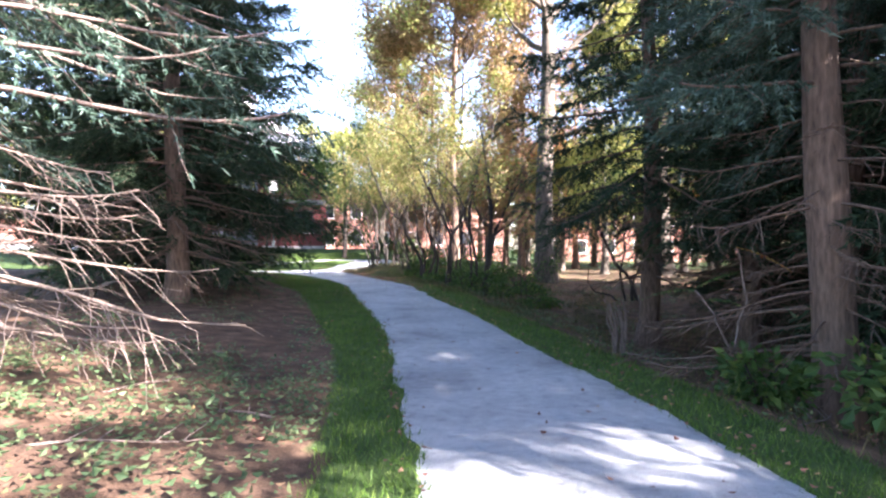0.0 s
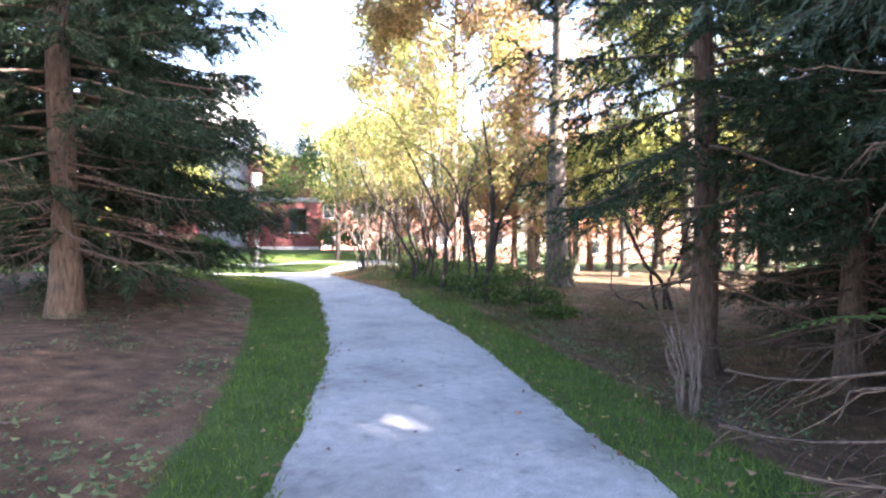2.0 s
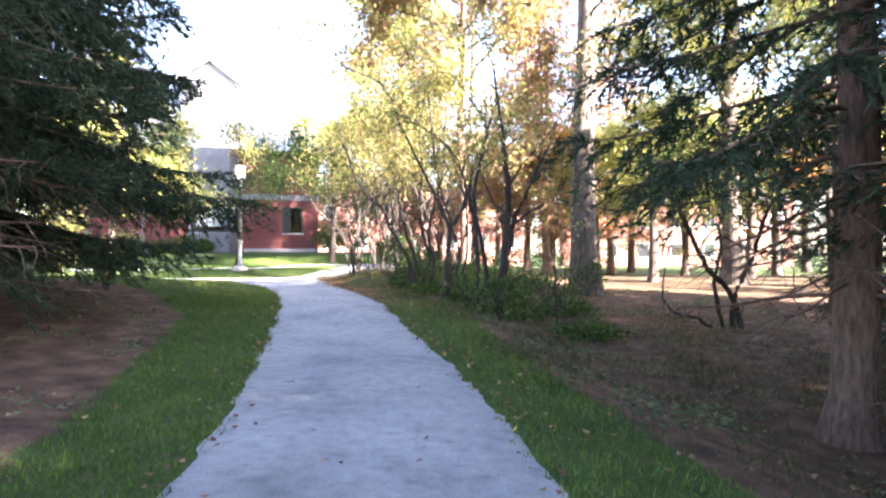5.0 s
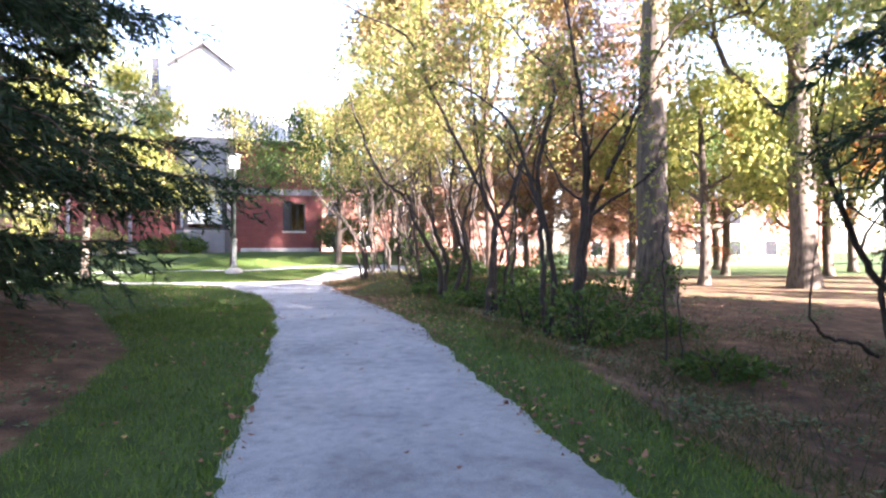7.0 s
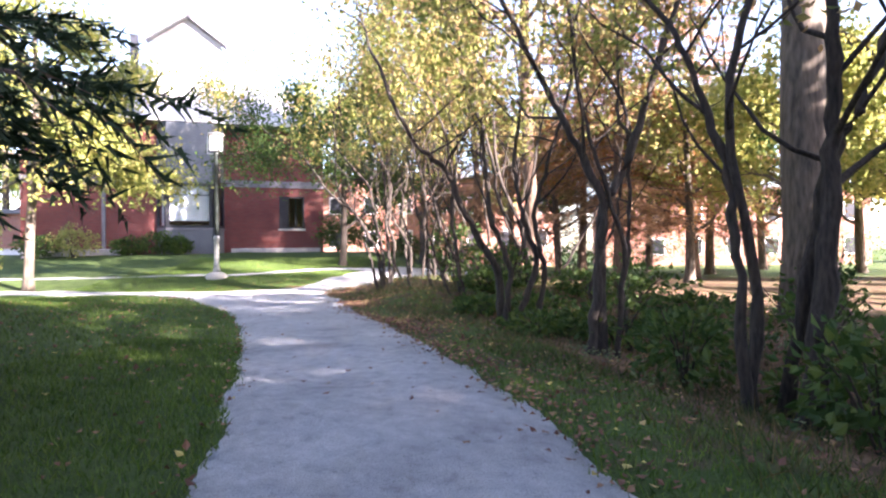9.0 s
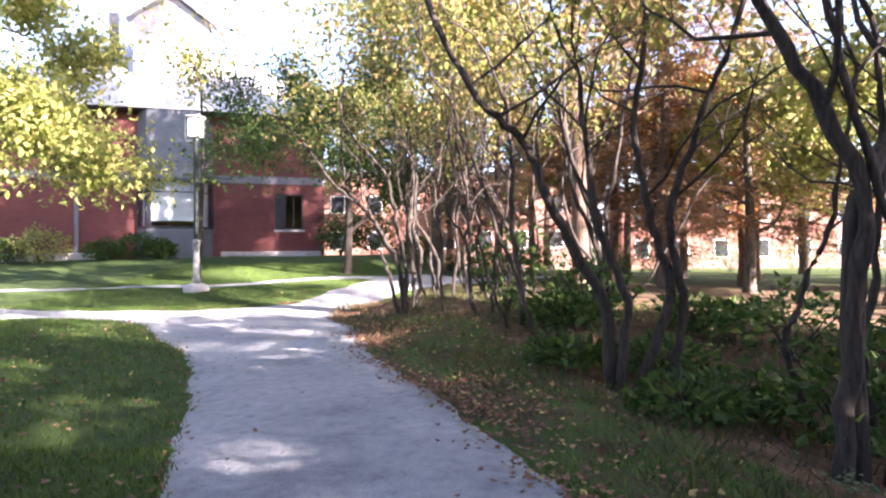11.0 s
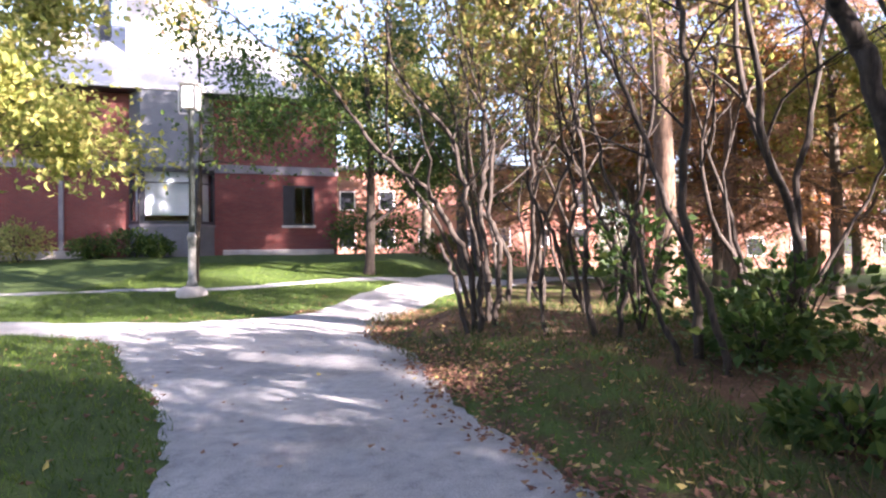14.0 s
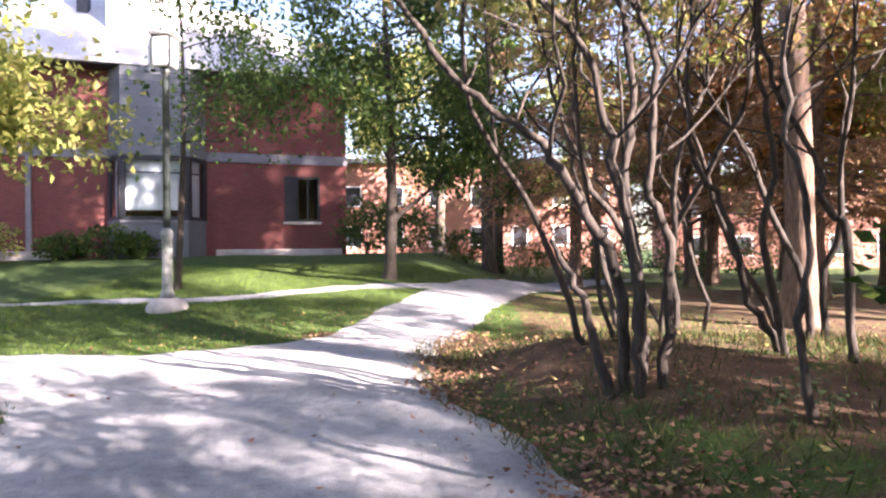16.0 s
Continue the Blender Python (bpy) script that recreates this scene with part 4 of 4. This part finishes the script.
for i, (x, y, k, s) in enumerate([(7.6, 38.5, 0, 0.95), (14.5, 36, 0, 1.1), (12, 47, 0, 1.2), (19, 42, 0, 1.2), (-3.0, 49, 2, 1.0), (18, 54, 1, 1.2), (25, 33, 0, 1.2), (-6, 58, 0, 1.5), (4, 62, 0, 1.4), (24, 48, 1, 1.2), (31, 42, 0, 1.3), (-24, 52, 0, 1.3), (-30, 50, 0, 1.2), (-36, 56, 2, 1.4), (-22, 33, 0, 0.9), (16, 32, 1, 0.9), (3.2, 44, 1, 0.9), (9.5, 50, 1, 1.1), (14, 43, 2, 1.0), (20, 47, 0, 1.2), (28, 38, 1, 1.1), (22, 36, 0, 1.0), (7.5, 54, 0, 1.2), (-13, 58, 0, 1.5)]):
    copy_thing(FAR[k], pose(x, y, float(land(x, y)) - 0.05, 0, 0, 67 * i) @ Matrix.Scale(s, 4))

PINE = spruce_meshes(9, 16, 4.0, 2.0, 2.4, NEEDLE_RUST, BARK_SPRUCE, 24, 120, 0.17, 11)
for i, (x, y, s) in enumerate([(5.3, 40, 1.2), (4.9, 46, 1.1), (-0.8, 43, 1.0), (9.5, 43.0, 1.1)]):
    place_spruce(PINE, x, y, 83 * i, s, "conifer with rusty brown sunlit needles", "larch_tree")


# ---- bushes and undergrowth ----
def bush(seed, x, y, r, h, leaf, label, n=900, size=0.1, group="", name="bush"):
    rng = np.random.default_rng(seed)
    b = tagged(new(name), label, "bush", group)
    b.matrix_world = pose(x, y, float(land(x, y)))
    s = Soup()
    for k in range(7):
        a = k * 0.9 + rng.random()
        e = np.array([math.cos(a) * r * 0.6, math.sin(a) * r * 0.6, h * rng.uniform(0.8, 1.25)])
        t = np.linspace(0, 1, 4)[:, None]
        s.tube(np.array([0, 0, -0.05]) + e * t + np.array([0, 0, 0.1]) * np.sin(t * 3.1), [0.014, 0.011, 0.008, 0.004], 4)
    part("branchwork", s.mesh("branchwork", BARK_STEM), b)
    g = unit(rng.normal(size=(n, 3)))
    rr = rng.uniform(0.45, 1.0, (n, 1)) * (1 + 0.25 * np.sin(g[:, :1] * 5 + seed) * np.cos(g[:, 1:2] * 4))
    at = g * rr * np.array([r, r, h * 0.5]) + np.array([0, 0, h * 0.55])
    at[:, 2] = np.maximum(at[:, 2], 0.03)
    along = unit(g + rng.normal(size=(n, 3)) * 0.6)
    side = unit(np.cross(along, unit(rng.normal(size=(n, 3)))))
    ln = size * rng.uniform(0.6, 1.3, n)
    s = Soup()
    s.leaves(at, along, side, ln, ln * 0.65)
    part("leaves", s.mesh("leaves", leaf), b)
    return b


def by_house(u, v):
    c, s = math.cos(radians(20)), math.sin(radians(20))
    return -9.0 + c * u - s * v, 46.0 + s * u + c * v


for i, (u, v, r, h, lf) in enumerate([(-8.0, -1.2, 0.9, 1.0, LEAF_GREEN), (-9.3, -1.1, 0.7, 0.8, LEAF_GREEN), (-7.0, -1.5, 0.6, 0.8, LEAF_GREEN), (-11.5, -1.4, 1.0, 1.4, LEAF_YELLOW), (-13, -1.2, 0.9, 1.1, LEAF_GREEN), (-15.5, -1.3, 1.1, 1.2, LEAF_GREEN)]):
    x, y = by_house(u, v)
    bush(100 + i, x, y, r, h, lf, "rounded leafy garden bush at the house wall", 900, 0.14, "bushes along the house")
for i, (x, y, r, h) in enumerate([(7, 56, 2.4, 2.6), (11.5, 57, 2.2, 2.4), (15.5, 58, 2.4, 2.8), (20, 57, 2.4, 2.6), (25, 55, 2.4, 2.6), (29, 50, 2.2, 2.4), (3.5, 57, 2.2, 2.4), (-8.3, 46.5, 1.4, 2.2), (-7.2, 49.0, 1.6, 2.6), (-8.0, 45.0, 1.2, 1.4), (-6.6, 46.0, 1.3, 1.6), (-4.4, 46.5, 1.2, 1.3), (-2.0, 48.0, 1.4, 1.5), (1.0, 49.0, 1.5, 1.5), (5, 50, 1.6, 1.6), (9, 52, 1.8, 1.6)]):
    bush(120 + i, x, y, r, h, LEAF_GREEN, "dark green hedge bush beside the path", 900, 0.15, "far hedge bushes")
for i, (x, y, r, h) in enumerate([(3.6, 4.3, 0.7, 1.0), (4.3, 5.0, 0.8, 1.2), (3.0, 5.6, 0.45, 0.5), (1.3, 18.0, 0.6, 0.8), (0.7, 19.8, 0.5, 0.7), (2.6, 21.0, 0.9, 0.8), (0.6, 21.8, 0.7, 0.7), (1.4, 24, 0.9, 0.8), (-0.6, 25.2, 0.7, 0.8), (-1.55, 26.3, 0.6, 1.3), (4.1, 23.4, 0.6, 1.1), (1.9, 19.2, 0.7, 0.35), (2.9, 19.8, 0.6, 0.3), (1.6, 22.4, 0.7, 0.35), (2.4, 23.9, 0.7, 0.3), (0.7, 24.8, 0.6, 0.4), (1.7, 25.9, 0.7, 0.3), (-0.2, 27.0, 0.6, 0.35), (2.8, 17.2, 0.6, 0.3), (-1.0, 25.0, 0.5, 0.4), (-0.2, 23.6, 0.6, 0.35), (0.2, 22.7, 0.5, 0.3), (-1.1, 23.7, 0.45, 0.25), (-0.4, 22.2, 0.5, 0.25)]):
    bush(140 + i, x, y, r, h, LEAF_GREEN, "low green undergrowth among the stems", 420, 0.11, "undergrowth beside the path", "undergrowth_plant")


# ---- grass, litter and twigs ----
def scatter(rng, n, x0, x1, y0, y1):
    x, y = rng.uniform(x0, x1, n), rng.uniform(y0, y1, n)
    return x, y


def make_grass():
    rng = np.random.default_rng(5)
    for name, n, box in (("verge_grass", 260000, (-5, 4, 1.0, 21)), ("lawn_grass", 230000, (-13, 0, 17, 40))):
        x, y = scatter(rng, n, box[0], box[1], box[2], box[3])
        keep = rng.random(n) < grass_here(x, y)
        x, y = x[keep], y[keep]
        n = len(x)
        sd = path_sd(x, y)
        keep = (sd > -0.03 + rng.normal(size=n) * 0.025)
        x, y = x[keep], y[keep]
        m = len(x)
        s = Soup()
        at = np.stack([x, y, land(x, y) - 0.01], 1)
        along = unit(np.stack([rng.normal(size=m) * 0.45, rng.normal(size=m) * 0.45, np.ones(m)], 1))
        side = unit(np.cross(along, rng.normal(size=(m, 3))))
        s.needles(at, along, side, rng.uniform(0.03, 0.085, m), rng.uniform(0.006, 0.012, m))
        tagged(new(name, s.mesh(name, BLADE)), "short green mown grass beside the path", "grass", kind="stuff")


make_grass()


def make_fallen():
    rng = np.random.default_rng(6)
    xs, ys = [], []
    for n, box, drift in ((130000, (-9, 6, 1.5, 33), False), (200000, (-8, 2.5, 13, 31.5), True)):
        x, y = scatter(rng, n, *box)
        sd = path_sd(x, y)
        right = x > centre_x(y)
        if drift:
            p = np.where(right, np.exp(-((sd - 0.06) / 0.2) ** 2) * (0.1 + 0.9 * smooth(15, 25, y)) + np.exp(-((sd - 0.4) / 0.5) ** 2) * 0.35 * smooth(16, 25, y), 0)
            p = p * (0.55 + 0.6 * np.sin(2.3 * x + 1.1 * y) * np.sin(1.7 * y - 0.6 * x) + 0.3 * np.sin(7 * x + 5 * y)).clip(0.12, 1)
        else:
            p = np.where(right, np.exp(-((sd - 0.08) / 0.12) ** 2) * 0.22, np.exp(-((sd - 0.03) / 0.1) ** 2) * 0.2)
            p = p + np.where(right & (sd > 0.3), 0.05 + 0.1 * smooth(14, 20, y), 0) + np.where(~right & (sd > 0.1), 0.02 + 0.05 * smooth(14, 20, y), 0) + np.where(sd < 0, 0.008, 0)
        keep = rng.random(n) < p
        xs.append(x[keep])
        ys.append(y[keep])
    x, y = np.concatenate(xs), np.concatenate(ys)
    m = len(x)
    at = np.stack([x, y, land(x, y) + rng.uniform(0.02, 0.06, m)], 1)
    along = unit(np.stack([rng.normal(size=m), rng.normal(size=m), rng.normal(size=m) * 0.3], 1))
    side = unit(np.cross(along, np.stack([rng.normal(size=m) * 0.35, rng.normal(size=m) * 0.35, np.ones(m)], 1)))
    ln = rng.uniform(0.03, 0.065, m)
    s = Soup()
    s.leaves(at, along, side, ln, ln * 0.7, 0.25)
    tagged(new("fallen_leaves", s.mesh("fallen_leaves", LEAF_FALLEN)), "dry brown and yellow leaves fallen along the path", "leaves", kind="stuff")


make_fallen()


def make_ground_plants():
    rng = np.random.default_rng(7)
    n = 7000
    x, y = scatter(rng, n, -6, 8, 2.0, 27)
    g, sd = grass_here(x, y), path_sd(x, y)
    near = (x < -0.9) & (y < 6)
    clump = 0.5 * near + np.sin(1.7 * x + 0.6) * np.sin(1.9 * y + 1.1) + 0.4 * np.sin(4.1 * x - 2.9 * y)
    keep = (g < 0.3) & (sd > 0.4) & (clump > 0.15)
    x2, y2 = scatter(rng, 560, -5.5, -0.9, 1.8, 6.8)
    thick = grass_here(x2, y2) < 0.3
    x, y = np.concatenate([x[keep], x2[thick]]), np.concatenate([y[keep], y2[thick]])
    s = Soup()
    for k in range(7):
        m = len(x)
        at = np.stack([x + rng.normal(size=m) * 0.08, y + rng.normal(size=m) * 0.08, land(x, y) + rng.uniform(0.02, 0.14, m)], 1)
        along = unit(np.stack([rng.normal(size=m), rng.normal(size=m), rng.uniform(-0.2, 0.5, m)], 1))
        side = unit(np.cross(along, np.stack([rng.normal(size=m) * 0.3, rng.normal(size=m) * 0.3, np.ones(m)], 1)))
        ln = rng.uniform(0.03, 0.075, m)
        s.leaves(at, along, side, ln, ln * 0.7)
    tagged(new("ground_ivy", s.mesh("ground_ivy", LEAF_WEED)), "scattered low green weeds on the shaded soil", "weeds", kind="stuff")


make_ground_plants()


def make_rough_grass():
    """Long thin grass and dead stalks between the verge and the shrubs."""
    rng = np.random.default_rng(8)
    n = 200000
    x, y = scatter(rng, n, -5, 9, 3, 31)
    right = x - centre_x(y) - 1.0
    clump = 0.5 + 0.5 * np.sin(2.2 * x + 0.8 * y) * np.sin(1.6 * y - 0.9 * x)
    keep = (right > 0.55) & (rng.random(n) < clump * np.where(y > 13, 1.0, 0.3) * (1 - smooth(4, 8, right)))
    x, y = x[keep], y[keep]
    m = len(x)
    at = np.stack([x, y, land(x, y) - 0.01], 1)
    along = unit(np.stack([rng.normal(size=m) * 0.6, rng.normal(size=m) * 0.6, np.ones(m)], 1))
    side = unit(np.cross(along, rng.normal(size=(m, 3))))
    s = Soup()
    s.needles(at, along, side, rng.uniform(0.06, 0.22, m), rng.uniform(0.006, 0.014, m))
    tagged(new("rough_grass", s.mesh("rough_grass", ROUGH)), "long dull green and straw-coloured grass under the shrubs", "grass", kind="stuff")


make_rough_grass()


# ---- small things beside the path ----
def make_sapling():
    rng = np.random.default_rng(11)
    x, y = 2.95, 6.05
    sap = tagged(new("sumac_sapling"), "pale forked sapling with feathery green fronds", "sapling")
    sap.matrix_world = pose(x, y, float(land(x, y)))
    for pts, r in (([(0, 0, -0.05), (0.02, 0, 0.2), (-0.01, 0.02, 0.42)], 0.016), ([(-0.01, 0.02, 0.42), (-0.12, 0.0, 0.62), (-0.22, 0.02, 0.86), (-0.38, 0.05, 1.06)], 0.012), ([(-0.01, 0.02, 0.42), (0.08, 0.05, 0.75), (0.14, 0.02, 0.95), (0.1, 0.05, 1.3), (0.02, 0.0, 1.5)], 0.012)):
        s = Soup()
        p = np.array(pts)
        t = np.linspace(0, len(p) - 1, 9)
        q = np.stack([np.interp(t, np.arange(len(p)), p[:, k]) for k in range(3)], 1) + rng.normal(size=(9, 3)) * 0.006
        s.tube(q, np.linspace(r, r * 0.6, 9), 6)
        part("stem", s.mesh("stem", DEAD, True), sap, "pale bare stem")
    for base, d, material in (((-0.38, 0.05, 1.06), (-0.8, 0.2, 0.1), LEAF_GREEN), ((-0.3, 0.03, 0.95), (0.7, 0.3, 0.15), LEAF_GREEN), ((0.02, 0.0, 1.5), (0.6, -0.2, -0.1), LEAF_ORANGE), ((0.1, 0.05, 1.25), (-0.6, 0.4, -0.1), LEAF_GREEN)):
        d = unit(np.array(d))
        n = 11
        t = np.linspace(0.1, 1, n)[:, None]
        mid = np.array(base) + d * 0.5 * t + np.array([0, 0, -0.16]) * t ** 2
        across = unit(np.cross(d, np.array([0, 0, 1.0])))
        s = Soup()
        for sg in (-1, 1):
            along = unit(across * sg + d * 0.45 + np.array([0, 0, -0.25]) + rng.normal(size=(n, 3)) * 0.1)
            s.leaves(mid, along, unit(np.cross(along, np.array([0, 0, 1.0]))), 0.11 * np.sin(t[:, 0] * 2.6 + 0.3).clip(0.3), np.full(n, 0.028))
        s.tube(np.concatenate([[base], mid]), np.linspace(0.004, 0.0015, n + 1), 3)
        part("frond", s.mesh("frond", material), sap)


def make_bundle():
    rng = np.random.default_rng(12)
    x, y = 2.4, 8.2
    b = tagged(new("dead_shrub"), "clump of dry pale upright stalks beside the verge", "shrub")
    b.matrix_world = pose(x, y, float(land(x, y)))
    for k in range(17):
        a = rng.uniform(0, 6.28)
        p0 = np.array([math.cos(a) * 0.07, math.sin(a) * 0.07, -0.05])
        top = np.array([math.cos(a) * 0.12 - 0.05, math.sin(a) * 0.12, rng.uniform(0.5, 0.85)])
        t = np.linspace(0, 1, 7)[:, None]
        s = Soup()
        s.tube(p0 + (top - p0) * t + np.array([0.05, 0, 0]) * np.sin(t * 3.1) + rng.normal(size=(7, 3)) * 0.008, np.linspace(0.009, 0.004, 7), 5)
        part("stalk", s.mesh("stalk", DEAD, True), b)


def make_fallen_branches():
    rng = np.random.default_rng(13)
    first = None
    for x, y, a, L in ((-2.0, 3.6, 20, 1.1), (-2.6, 5.2, 60, 0.8), (-1.6, 4.6, 150, 0.7), (-3.0, 7.0, 10, 1.2), (3.1, 5.0, 40, 0.9), (2.7, 7.9, 100, 0.7), (3.3, 9.5, 30, 1.0), (5.0, 16.5, 80, 1.2), (4.4, 14.5, 20, 0.8)):
        br = tagged(new("fallen_branch"), "dry grey twig lying on the ground", "branch", "fallen twigs")
        br.matrix_world = pose(x, y, float(land(x, y)) + 0.015, 0, 0, a)
        s = Soup()
        t = np.linspace(0, 1, 8)
        p = np.stack([L * (t - 0.5), 0.06 * L * np.sin(4 * t + a), 0.015 + 0.02 * np.sin(5 * t)], 1)
        s.tube(p, np.linspace(0.012, 0.004, 8), 5)
        for k in (2, 3, 5, 6):
            d = unit(np.array([0.7, rng.choice([-1, 1]) * 0.8, 0.25]))
            s.tube(p[k] + d * np.linspace(0, 1, 4)[:, None] * L * 0.22 + rng.normal(size=(4, 3)) * 0.006, [0.006, 0.005, 0.004, 0.002], 4)
        part("twig", s.mesh("twig", DEAD, True), br)


make_sapling()
make_bundle()
make_fallen_branches()
